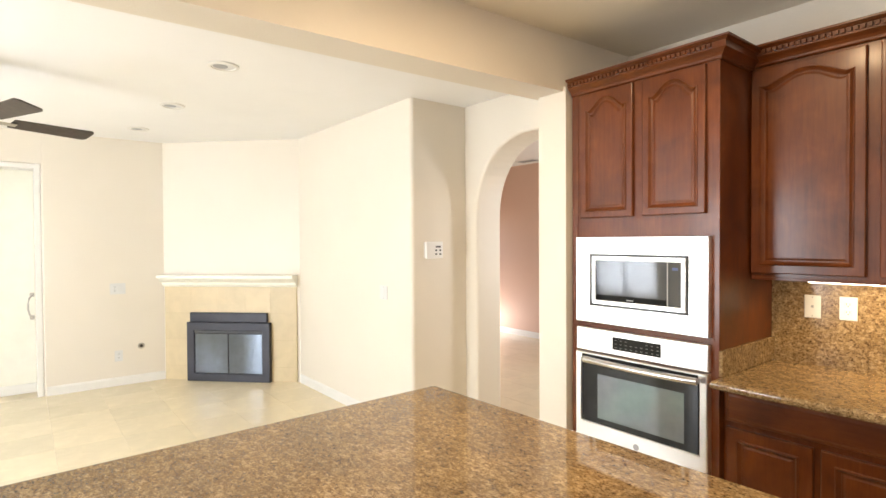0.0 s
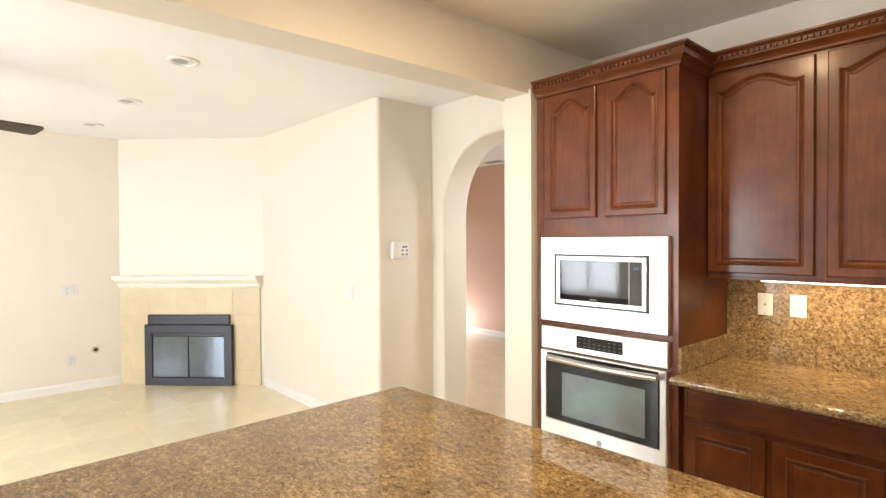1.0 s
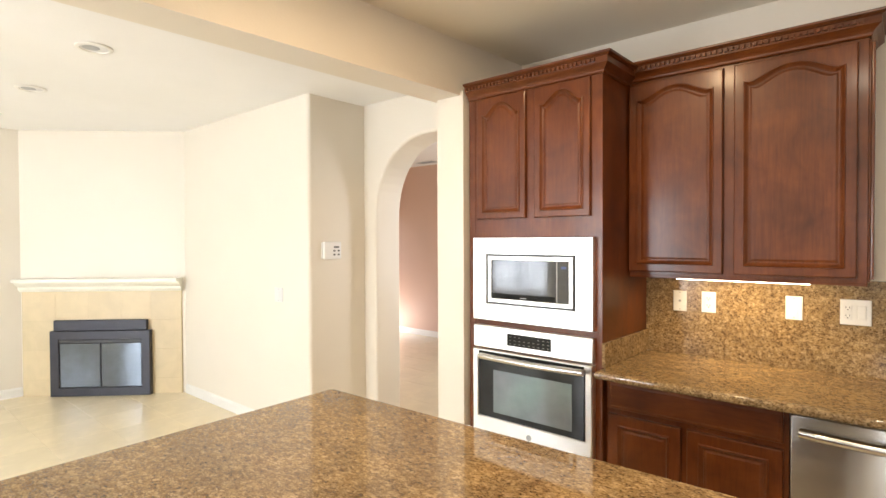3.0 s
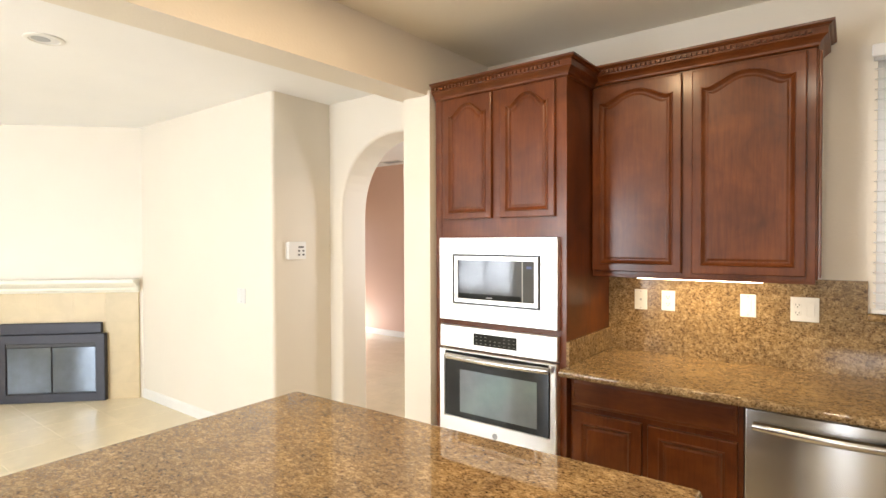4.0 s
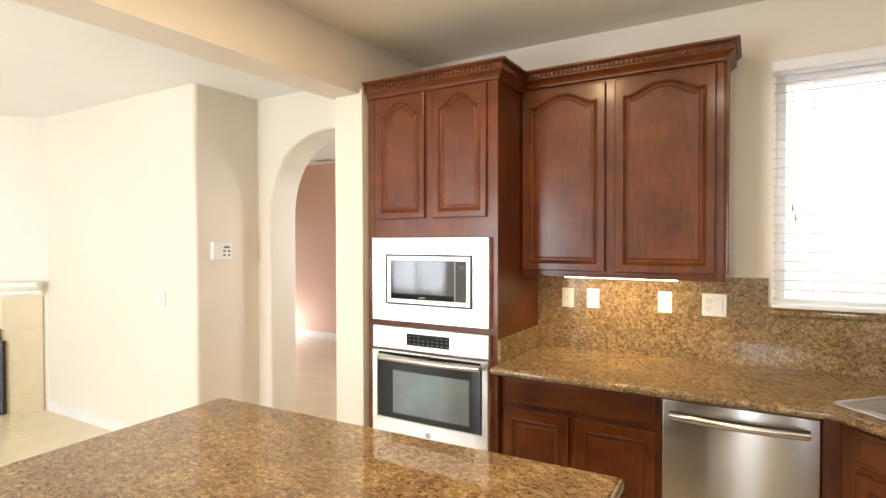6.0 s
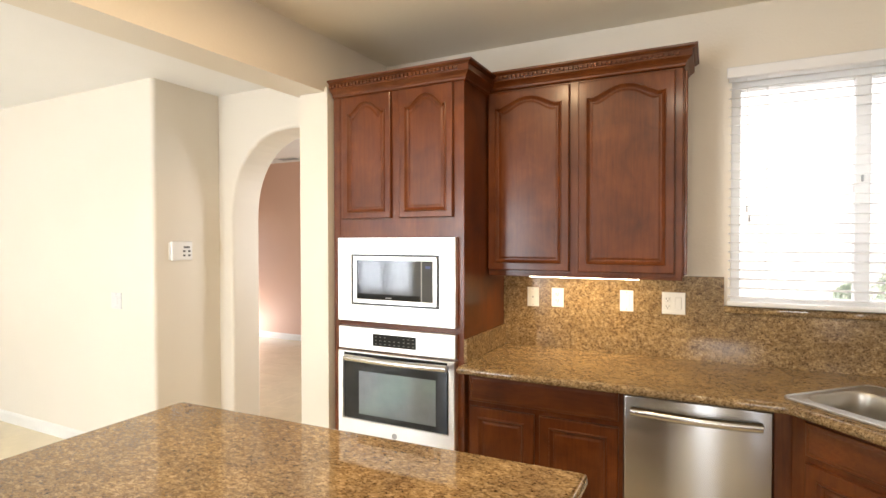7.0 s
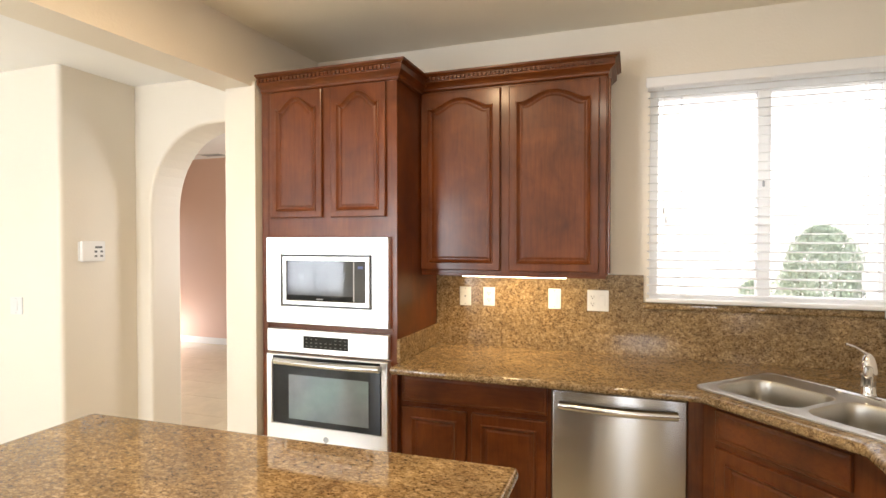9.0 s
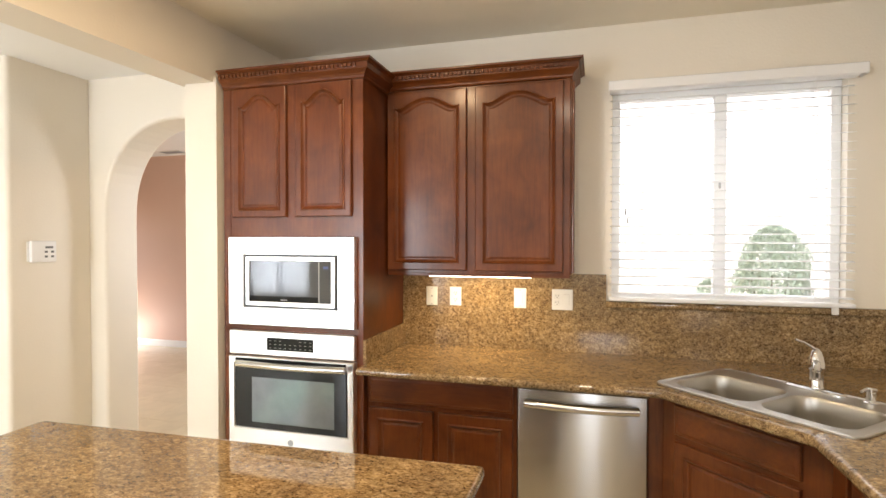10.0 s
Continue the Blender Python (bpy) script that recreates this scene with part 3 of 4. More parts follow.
part("crown", sweep([(-1.184, UF + 0.021, 2.552), (-0.132, UF + 0.021, 2.552), (-0.132, NY - 0.004, 2.552)], CROWN), WOOD_H, up)
dentils(up, (-1.12, UF + 0.021, 0), (-0.132, UF + 0.021, 0), 0.0, 2.552 - 0.034)
part("light_rail", box(-1.182, UF + 0.021, 1.380, -0.132, UF + 0.04, 1.393, 0.002), WOOD_H, up)
part("end_panel", box(-0.133, 2.962, 1.40, -0.124, 3.225, 2.45, 0.003), WOOD, up)
part("corner_bead", tube([(-0.118, 2.975, 1.41), (-0.118, 2.975, 2.44)], 0.008, 12), WOOD_GLOSS, up, "polished corner bead", smooth=True)

lamp = thing("under_cabinet_lamp", (-0.63, 3.0, 1.376), "slim lit lamp under the wall cabinet", "lamp")
part("housing", box(-0.94, 2.965, 1.3795, -0.33, 3.03, 1.3915, 0.002), PLASTIC, lamp)
part("diffuser", box(-0.93, 2.96, 1.3765, -0.34, 2.985, 1.3835, 0.002), TUBE, lamp, "glowing warm diffuser")

# ---------------------------------------------------------------- base cabinets along the window wall
base = thing("base_cabinet", (-0.78, 2.95, 0), "cherry-stained base cabinet with a wide drawer and two doors", "cabinet")
part("body", box(-1.182, BF + 0.021, 0.1, -0.372, NY - 0.01, 0.888), WOOD, base)
part("toe_kick", box(-1.182, BF + 0.09, 0, -0.372, BF + 0.11, 0.1), WOOD_H, base)
drawer_front(base, -1.166, -0.392, 0.722, 0.862, face(BF))
raised_door(base, -1.166, -0.806, 0.13, 0.694, face(BF), 0.0, stile=0.06)
raised_door(base, -0.778, -0.392, 0.13, 0.694, face(BF), 0.0, stile=0.06)

dw = thing("dishwasher", (-0.065, 2.93, 0), "stainless dishwasher with a curved towel-bar handle", "dishwasher")
part("tub", box(-0.362, BF + 0.03, 0.1, 0.236, NY - 0.02, 0.872), BLACK, dw)
panel = part("door", box(-0.364, BF - 0.012, 0.11, 0.238, BF + 0.028, 0.860, 0.007, 3), STEEL, dw, "brushed steel door", smooth=True)
part("top_edge", box(-0.36, BF - 0.002, 0.861, 0.234, BF + 0.03, 0.870), BLACK, dw)
pts = [(-0.325 + 0.52 * k / 16, BF - 0.050 - 0.026 * math.sin(math.pi * k / 16), 0.800) for k in range(17)]
hd = part("handle", tube(pts, 0.021, 12), STEEL_H, panel, "bowed stainless bar handle", smooth=True)
for x in (-0.318, 0.188):
    part("bracket", box(x - 0.013, BF - 0.055, 0.788, x + 0.013, BF - 0.01, 0.812, 0.004, 2), STEEL, hd)
part("kick_plate", box(-0.36, BF + 0.06, 0.01, 0.234, BF + 0.075, 0.1), BLACK, dw)

# ---------------------------------------------------------------- diagonal sink cabinet and the leg beside it
# local x runs along the diagonal front, local y into the corner
SB, SC = Vector((0.276, 2.505)), Vector((0.703, 2.056))
du = (SC - SB).normalized()
dv = Vector((-du.y, du.x))
DIAG = Matrix(((du.x, dv.x, 0, SB.x), (du.y, dv.y, 0, SB.y), (0, 0, 1, 0), (0, 0, 0, 1)))
DL = (SC - SB).length
sinkcab = thing("sink_cabinet", (0.8, 2.6, 0), "cherry-stained diagonal sink cabinet with false front and door", "cabinet")
part("body", plate([(0.252, BF + 0.021), (0.312, BF + 0.021), (0.845, 2.07), (0.852, 1.99), (1.45, 1.99), (1.45, NY - 0.01), (0.252, NY - 0.01)], [], 0.1, 0.72), WOOD, sinkcab)
part("left_stile", box(0.241, BF + 0.010, 0.1, 0.318, BF + 0.034, 0.888, 0.002), WOOD, sinkcab)
part("front_panel", moved(box(-0.06, 0.095, 0.1, DL + 0.03, 0.115, 0.888), DIAG), WOOD, sinkcab)
drawer_front(sinkcab, 0.010, DL - 0.078, 0.725, 0.858, DIAG @ Matrix.Translation((0, 0.075, 0)), "false_front")
raised_door(sinkcab, 0.010, DL - 0.078, 0.13, 0.695, DIAG @ Matrix.Translation((0, 0.075, 0)), 0.0, stile=0.06)
leg = thing("side_cabinet", (1.1, 1.0, 0), "cherry-stained base cabinet run beside the sink", "cabinet")
LEG = Matrix(((0, 1, 0, 0.752), (-1, 0, 0, 0), (0, 0, 1, 0), (0, 0, 0, 1)))
part("body", box(0.773, -0.9, 0.1, 1.455, 1.985, 0.888), WOOD, leg)
part("corner_stile", box(0.755, 1.93, 0.1, 0.775, 2.03, 0.888, 0.002), WOOD, leg)
for a in (-1.90, -1.40, -0.90, -0.40, 0.10):
    drawer_front(leg, a, a + 0.46, 0.722, 0.862, LEG)
    raised_door(leg, a, a + 0.46, 0.13, 0.694, LEG, 0.0, stile=0.06)

# ---------------------------------------------------------------- worktop, splash and sill
su, sv = Vector((0.7071, -0.7071)), Vector((0.7071, 0.7071))


def suv(u, v):
    p = su * u + sv * v
    return (p.x, p.y)


def sink_outline(u0, u1, v0, v1, r, seg=5):
    return [suv(p.x, p.y) for p in rounded([(u0, v0, r), (u1, v0, r), (u1, v1, r), (u0, v1, r)], seg)]


top = rounded([(-1.182, 2.502, 0.0), (0.276, 2.502, 0.03), (0.703, 2.056, 0.03), (0.703, -0.92, 0), (1.455, -0.92, 0), (1.457, 3.248, 0), (-1.182, 3.248, 0)], 4)
hole = sink_outline(-1.645, -0.88, 2.06, 2.54, 0.06)
solid("worktop", slab(top, [hole], 0.890, 0.930, 0.016), GRANITE, "polished golden-brown granite worktop with rounded edge", "worktop", smooth=True)
splash = thing("backsplash", (-0.5, 3.228, 0.93), "full-height golden-brown granite splash on the wall", "backsplash")
part("tall_slab", box(-1.1825, 3.217, 0.9303, 0.0612, 3.238, 1.388, 0.0004), GRANITE_WALL, splash)
part("low_slab", box(0.0615, 3.217, 0.9303, 1.455, 3.238, 1.198, 0.0004), GRANITE_WALL, splash)
solid("side_splash", box(-1.183, 2.60, 0.931, -1.164, 3.215, 1.056, 0.002), GRANITE_WALL, "low granite splash against the oven cabinet", "backsplash")
solid("window_sill", box(0.058, 3.196, 1.199, 1.455, 3.30, 1.236, 0.010, 3), GRANITE, "granite ledge under the window", "sill", smooth=True)

# ---------------------------------------------------------------- sink, tap and soap pump
sink = thing("kitchen_sink", (*suv(-1.27, 2.3), 0.93), "double-bowl stainless drop-in sink set diagonally in granite", "sink")
bowls = [(-1.622, -1.263, 2.085, 2.425), (-1.237, -0.900, 2.085, 2.425)]
rim_o = sink_outline(-1.672, -0.85, 2.03, 2.575, 0.05)
rim_h = [sink_outline(*b, 0.075, 8) for b in bowls]
bm = plate(rim_o, rim_h, 0.9315, 0.936)
loft([[(p[0], p[1], z) for p in offset_loop(rim_o, o)] for o, z in ((0.0, 0.9312), (0.002, 0.938), (0.008, 0.9395), (0.016, 0.936))], False, False, bm)
part("rim", bm, SINKSTEEL, sink, "satin steel rim", smooth=True)
for b in bowls:
    lp = sink_outline(*b, 0.075, 8)
    rows = []
    for o, z in ((-0.006, 0.9365), (0.0, 0.9375), (0.004, 0.934), (0.007, 0.925), (0.012, 0.86), (0.018, 0.80), (0.030, 0.772), (0.055, 0.762), (0.12, 0.758)):
        rows.append([(p[0], p[1], z) for p in offset_loop(lp, o)])
    bowl = part("bowl", loft(rows, False, True), SINKSTEEL, sink, "deep brushed bowl", smooth=True)
    c = suv((b[0] + b[1]) / 2, (b[2] + b[3]) / 2)
    part("drain", lathe([(0.0, 0), (0.042, 0), (0.042, 0.003), (0.034, 0.004), (0.028, 0.001), (0.0, 0.001)], (*c, 0.7585)), CHROME, bowl, smooth=True)

tapc = suv(-1.235, 2.545)
tap = thing("kitchen_tap", (*tapc, 0.936), "chrome single-lever kitchen tap on an oval deck plate", "tap")
plate_o = [suv(-1.235 + 0.125 * math.cos(a), 2.535 + 0.028 * math.sin(a)) for a in [math.tau * k / 32 for k in range(32)]]
part("deck_plate", loft([[(p[0], p[1], z) for p in offset_loop(plate_o, o)] for o, z in ((0, 0.9362), (0, 0.940), (0.006, 0.945), (0.014, 0.947))], False, True), CHROME, tap, smooth=True)
part("body", lathe([(0.030, 0), (0.030, 0.006), (0.027, 0.012), (0.027, 0.076), (0.028, 0.080)], (*tapc, 0.944)), CHROME, tap, smooth=True)
part("dome", lathe([(0.027, 0), (0.031, 0.003), (0.032, 0.014), (0.030, 0.034), (0.026, 0.058), (0.019, 0.080), (0.010, 0.092), (0.002, 0.095)], (*tapc, 1.023)), CHROME, tap, smooth=True)
tx, ty = tapc
part("lever", tube([(tx + 0.004, ty, 1.106), (tx - 0.02, ty - 0.004, 1.124), (tx - 0.050, ty - 0.008, 1.143), (tx - 0.084, ty - 0.012, 1.154)], [0.012, 0.008, 0.006, 0.008], 10, flat=0.7), CHROME, tap, "thin upswept chrome lever", smooth=True)
sx, sy = -0.328, -0.945
part("spout", tube([(tx, ty, 1.055), (tx + sx * 0.03, ty + sy * 0.03, 1.056), (tx + sx * 0.060, ty + sy * 0.060, 1.048), (tx + sx * 0.070, ty + sy * 0.070, 1.032)], [0.017, 0.016, 0.015, 0.014], 14), CHROME, tap, smooth=True)

sp = suv(-1.025, 2.525)
pump = thing("soap_pump", (*sp, 0.936), "short chrome soap pump beside the tap", "soap pump")
part("body", lathe([(0.026, 0), (0.026, 0.005), (0.018, 0.009), (0.017, 0.044), (0.020, 0.048), (0.020, 0.058), (0.014, 0.062), (0.001, 0.063)], (*sp, 0.9362)), CHROME, pump, smooth=True)
part("nozzle", tube([(sp[0], sp[1], 0.990), (sp[0] - 0.03, sp[1] - 0.02, 0.994), (sp[0] - 0.045, sp[1] - 0.03, 0.988)], 0.006, 8), CHROME, pump, smooth=True)

# ---------------------------------------------------------------- island
island = thing("kitchen_island", (-1.1, 0.4, 0), "cherry-stained kitchen island base under the granite top", "island")
part("body", box(-1.74, -0.70, 0.1, -0.36, 1.44, 0.888), WOOD, island)
part("toe_kick", box(-1.72, -0.64, 0, -0.42, 1.38, 0.1), WOOD_H, island)
NFACE = Matrix(((-1, 0, 0, 0), (0, -1, 0, 1.46), (0, 0, 1, 0), (0, 0, 0, 1)))
for a in (0.37, 0.84, 1.31):
    raised_door(island, a, a + 0.45, 0.13, 0.86, NFACE, 0.0, stile=0.06)
itop = rounded([(-1.86, -0.75, 0.03), (-0.306, -0.75, 0.03), (-0.306, 1.524, 0.012), (-1.938, 1.470, 0.03)], 6)
solid("island_top", slab(itop, [], 0.890, 0.930, 0.010), GRANITE, "polished golden-brown granite island top with eased edge", "worktop", smooth=True)

# ---------------------------------------------------------------- sockets and switches


def wall_plate(name, label, x, z, w, h, m, kind_):
    """A cover plate; m maps x along the wall, -y out of it, z up."""
    t = thing(name, tuple(m @ Vector((x, 0, z))), label, "socket" if "socket" in name else "switch")
    part("plate", moved(box(x - w / 2, -0.007, z - h / 2, x + w / 2, 0.0, z + h / 2, 0.003, 2), m), PLASTIC, t)
    def duplex(cx):
        for dz in (-0.02, 0.02):
            f = part("receptacle", moved(box(cx - 0.016, -0.009, z + dz - 0.014, cx + 0.016, -0.006, z + dz + 0.014, 0.004, 2), m), PLASTIC, t)
            for dx in (-0.007, 0.007):
                part("slot", moved(box(cx + dx - 0.0012, -0.0096, z + dz - 0.002, cx + dx + 0.0012, -0.0088, z + dz + 0.008), m), BLACK, f)
            part("slot", moved(box(cx - 0.0025, -0.0096, z + dz - 0.010, cx + 0.0025, -0.0088, z + dz - 0.005), m), BLACK, f)
    def rocker(cx):
        part("rocker", moved(box(cx - 0.0165, -0.010, z - 0.033, cx + 0.0165, -0.006, z + 0.033, 0.002), m), PLASTIC, t)
    def screw(cx, cz):
        part("screw", moved(box(cx - 0.003, -0.0082, cz - 0.003, cx + 0.003, -0.0065, cz + 0.003, 0.001), m), GREY, t)
    if kind_ == "duplex":
        duplex(x)
    elif kind_ == "rocker":
        rocker(x), screw(x, z + 0.048), screw(x, z - 0.048)
    elif kind_ == "jack":
        part("jack", moved(box(x - 0.006, -0.011, z - 0.006, x + 0.006, -0.006, z + 0.006, 0.002), m), GREY, t)
        screw(x, z + 0.048), screw(x, z - 0.048)
    elif kind_ == "combo":
        duplex(x - 0.03), rocker(x + 0.024)
    return t


SPL = Matrix.Translation((0, 3.2165, 0))
wall_plate("cable_socket", "white cable jack plate on the granite splash", -0.988, 1.236, 0.074, 0.118, SPL, "jack")
wall_plate("wall_socket", "white double socket on the granite splash", -0.835, 1.238, 0.074, 0.116, SPL, "duplex")
wall_plate("light_switch", "white rocker switch on the granite splash", -0.434, 1.238, 0.074, 0.120, SPL, "rocker")
wall_plate("socket_and_switch", "wide white socket and switch plate on granite", -0.186, 1.236, 0.120, 0.122, SPL, "combo")
RW = Matrix.Translation((0, 2.4495, 0))
wall_plate("light_switch", "white light switch on the cream wall", -3.935, 1.142, 0.12, 0.12, RW, "rocker")
WW = Matrix(((0, -1, 0, -6.8695), (1, 0, 0, 0), (0, 0, 1, 0), (0, 0, 0, 1)))
wall_plate("media_socket", "white socket plate beside the fireplace", 0.825, 1.075, 0.15, 0.12, WW, "combo")
wall_plate("wall_socket", "white double socket low on the wall", 0.825, 0.33, 0.078, 0.12, WW, "duplex")
gas = thing("gas_key_valve", (-6.87, 1.047, 0.415), "small dark gas key valve in the wall", "valve")
part("collar", moved(lathe([(0.0, 0), (0.034, 0), (0.03, 0.006), (0.012, 0.008), (0.0, 0.008)], (0, 0, 0)), Matrix.Translation((-6.8695, 1.047, 0.415)) @ Matrix.Rotation(radians(90), 4, "Y")), NICKEL, gas)
part("key_hole", moved(lathe([(0.0, 0), (0.016, 0), (0.016, 0.014), (0.0, 0.014)], (0, 0, 0)), Matrix.Translation((-6.8695, 1.047, 0.415)) @ Matrix.Rotation(radians(90), 4, "Y")), BLACK, gas)

TW = Matrix(((0, -1, 0, -3.5115), (1, 0, 0, 0), (0, 0, 1, 0), (0, 0, 0, 1)))
th = thing("thermostat", (-3.49, 2.655, 1.51), "white thermostat with a round button pad on the wall", "thermostat")
CASEWHITE = plain("bright_white_plastic", (0.86, 0.855, 0.84), 0.4, vary=0.01)
part("wall_plate", moved(box(2.563, -0.006, 1.445, 2.745, 0, 1.575, 0.003), TW), CASEWHITE, th)
cs = part("case", moved(box(2.572, -0.032, 1.440, 2.742, -0.006, 1.580, 0.008, 3), TW), CASEWHITE, th, smooth=True)
for k in range(4):
    a = math.pi / 4 + k * math.pi / 2
    cx, cz = 2.690 + 0.030 * math.cos(a), 1.492 + 0.022 * math.sin(a)
    part("button", moved(box(cx - 0.010, -0.0345, cz - 0.007, cx + 0.010, -0.0315, cz + 0.007, 0.002), TW), DIM, cs)
part("screen", moved(box(2.664, -0.0335, 1.530, 2.716, -0.0315, 1.544), TW), DIM, cs)

# ---------------------------------------------------------------- fireplace
# local x runs from the right end of the angled wall to its left end, seen from the room; -y looks out
FR, FL = Vector((-6.87, 1.29)), Vector((-5.71, 2.45))
fu = (FL - FR).normalized()
FIRE = Matrix(((fu.x, -fu.y, 0, FR.x), (fu.y, fu.x, 0, FR.y), (0, 0, 1, 0), (0, 0, 0, 1)))
W = (FL - FR).length                                    # 1.64
fire = thing("fireplace", (-6.29, 1.87, 0), "corner fireplace with tan tile surround and ivory mantel shelf", "fireplace")
part("tile_backing", moved(box(0.018, -0.0155, 0.0, W - 0.035, -0.001, 1.085), FIRE), HEARTH_GROUT, fire)


def fire_tile(u0, u1, z0, z1):
    part("tile", moved(box(u0 + 0.001, -0.017, z0 + 0.001, u1 - 0.001, -0.007, z1 - 0.001, 0.001), FIRE), FIRETILE, fire)


seams = [0.022, 0.345, 0.67, 1.0, 1.295, W - 0.04]
for a, b in zip(seams, seams[1:]):
    fire_tile(a, b, 0.775, 1.08)
for a, b in ((seams[0], seams[1]), (seams[4], seams[5])):
    for z0, z1 in ((0.47, 0.775), (0.165, 0.47), (0.0, 0.165)):
        fire_tile(a, b, z0, z1)
fire_tile(seams[1], seams[4], 0.70, 0.775)
MANT = [(0, 0.0), (0.03, 0.0), (0.036, 0.012), (0.050, 0.028), (0.052, 0.050), (0.075, 0.062), (0.098, 0.078), (0.115, 0.100), (0.150, 0.104), (0.150, 0.135), (0, 0.135)]
m0, m1 = FIRE @ Vector((0.004, -0.001, 1.075)), FIRE @ Vector((W - 0.03, -0.001, 1.075))
mant = sweep([tuple(m0), tuple(m1)], MANT)
part("mantel", mant, MANTEL, fire, "ivory moulded mantel shelf")

ins = thing("fireplace_insert", tuple(FIRE @ Vector((0.82, 0, 0))), "charcoal metal fireplace insert with two glass doors", "fireplace")
I0, I1 = 0.318, 1.305
part("hood", moved(box(I0 + 0.03, -0.062, 0.675, I1 - 0.035, -0.017, 0.782, 0.006), FIRE), DARKMETAL, ins)
def insert_ring(u0, z0, u1, z1, t, y0, y1):
    return moved(ring(u0, z0, u1, z1, t, y0, y1, 0.004), FIRE)
part("surround", insert_ring(I0, 0.002, I1, 0.672, 0.088, -0.075, -0.017), DARKMETAL, ins, "charcoal steel surround")
part("backing", moved(box(I0 + 0.08, -0.04, 0.08, I1 - 0.08, -0.018, 0.592), FIRE), BLACK, ins)
mid = (I0 + I1) / 2
part("upper_louvre", moved(box(I0 + 0.088, -0.070, 0.548, I1 - 0.088, -0.040, 0.584, 0.003), FIRE), BLACK, ins)
for a, b in ((I0 + 0.088, mid - 0.002), (mid + 0.002, I1 - 0.088)):
    d = part("glass_door", insert_ring(a, 0.090, b, 0.546, 0.007, -0.062, -0.040), DARKMETAL, ins)
    part("glass", moved(box(a + 0.006, -0.060, 0.096, b - 0.006, -0.050, 0.540), FIRE), FIREGLASS, d, "hazy reflecting glass")
part("lower_grille", moved(box(I0 + 0.088, -0.068, 0.062, I1 - 0.088, -0.040, 0.088, 0.003), FIRE), BLACK, ins)

# ---------------------------------------------------------------- patio door of the family room
pd = thing("patio_door", (-7.1, -0.4, 0), "cream patio door in a white frame with a curved pull", "door")
part("jamb", box(-7.12, 0.105, 0, -6.878, 0.158, 2.398, 0.004), TRIM, pd, "white door jamb")
part("leaf", box(-7.20, -0.98, 0.02, -7.15, 0.105, 2.398, 0.003), MANTEL, pd)
part("head", box(-7.14, -0.98, 2.35, -6.90, 0.104, 2.398, 0.003), TRIM, pd)
part("bottom_rail", box(-7.15, -0.98, 0.0, -7.135, 0.104, 0.10, 0.003), TRIM, pd, "white bottom rail")
part("pull", tube([(-7.10, 0.070, 0.80), (-7.072, 0.055, 0.83), (-7.055, 0.040, 0.89), (-7.052, 0.040, 0.95), (-7.06, 0.052, 1.01), (-7.09, 0.085, 1.045)], 0.009, 8), NICKEL, pd, "curved metal pull", smooth=True)
for z in (0.80, 1.04):
    part("pull_rose", box(-7.155, 0.055, z - 0.02, -7.09, 0.095, z + 0.02, 0.005), NICKEL, pd)

# ---------------------------------------------------------------- ceiling fan and recessed lights
HUB = (-4.35, -0.21)
fan = thing("ceiling_fan", (*HUB, 2.36), "four-blade ceiling fan with dark walnut blades", "ceiling fan")
part("canopy", lathe([(0.02, -0.07), (0.06, -0.05), (0.075, -0.01), (0.075, 0.0)], (*HUB, FC - 0.001)), NICKEL, fan, smooth=True)
part("downrod", lathe([(0.013, 0), (0.013, 0.26)], (*HUB, 2.43), 12), NICKEL, fan, smooth=True)
part("motor", lathe([(0.02, -0.06), (0.07, -0.055), (0.10, -0.02), (0.11, 0.02), (0.10, 0.06), (0.04, 0.09), (0.015, 0.095)], (*HUB, 2.37)), BRONZE, fan, smooth=True)
for k in range(4):
    a = radians(113 + 90 * k)
    rot = Matrix.Translation((*HUB, 2.355)) @ Matrix.Rotation(a, 4, "Z") @ Matrix.Rotation(radians(-15), 4, "X")
    out = rounded([(0.18, -0.06, 0.01), (0.66, -0.075, 0.03), (0.66, 0.075, 0.03), (0.18, 0.06, 0.01)], 4)
    bl = part("blade", moved(plate(out, [], -0.004, 0.004), rot), BLADE, fan, "dark walnut blade")
    part("blade_iron", moved(box(0.08, -0.018, -0.012, 0.21, 0.018, -0.0045, 0.003), rot), NICKEL, bl)

can = None
for x, y in ((-3.617, 1.043), (-4.923, 1.006), (-6.129, 0.938)):
    if can is None:
        can = thing("recessed_light", (x, y, FC), "unlit white recessed ceiling light", "ceiling light", "recessed lights of the family room")
        part("trim_ring", lathe([(0.072, -0.001), (0.098, -0.001), (0.098, -0.007), (0.090, -0.011), (0.076, -0.011), (0.072, -0.001)], (x, y, FC)), TRIM, can, smooth=True)
        part("baffle", lathe([(0.0, -0.004), (0.074, -0.004), (0.074, -0.0015), (0.0, -0.0015)], (x, y, FC)), PLASTIC, can)
        # lamp face set off centre and grey to stand in for the can's inner shade
        part("lens_shade", moved(lathe([(0.0, -0.006), (0.040, -0.006), (0.046, -0.0045), (0.046, -0.0035), (0.0, -0.0035)], (0, 0, 0)), Matrix.Translation((x - 0.012, y - 0.014, FC))), GREY, can, "unlit lamp face, grey for the shade inside the can")
    else:
        copy_thing(can, Matrix.Translation((x, y, FC)))
# fittings out of view; the second is added with its fill lamp
for x, y in ((-1.05, 1.45), (-0.25, 0.75)):
    tagged(copy_thing(can, Matrix.Translation((x, y, KC))), "unseen white recessed downlight in the kitchen ceiling", group="recessed lights of the kitchen")
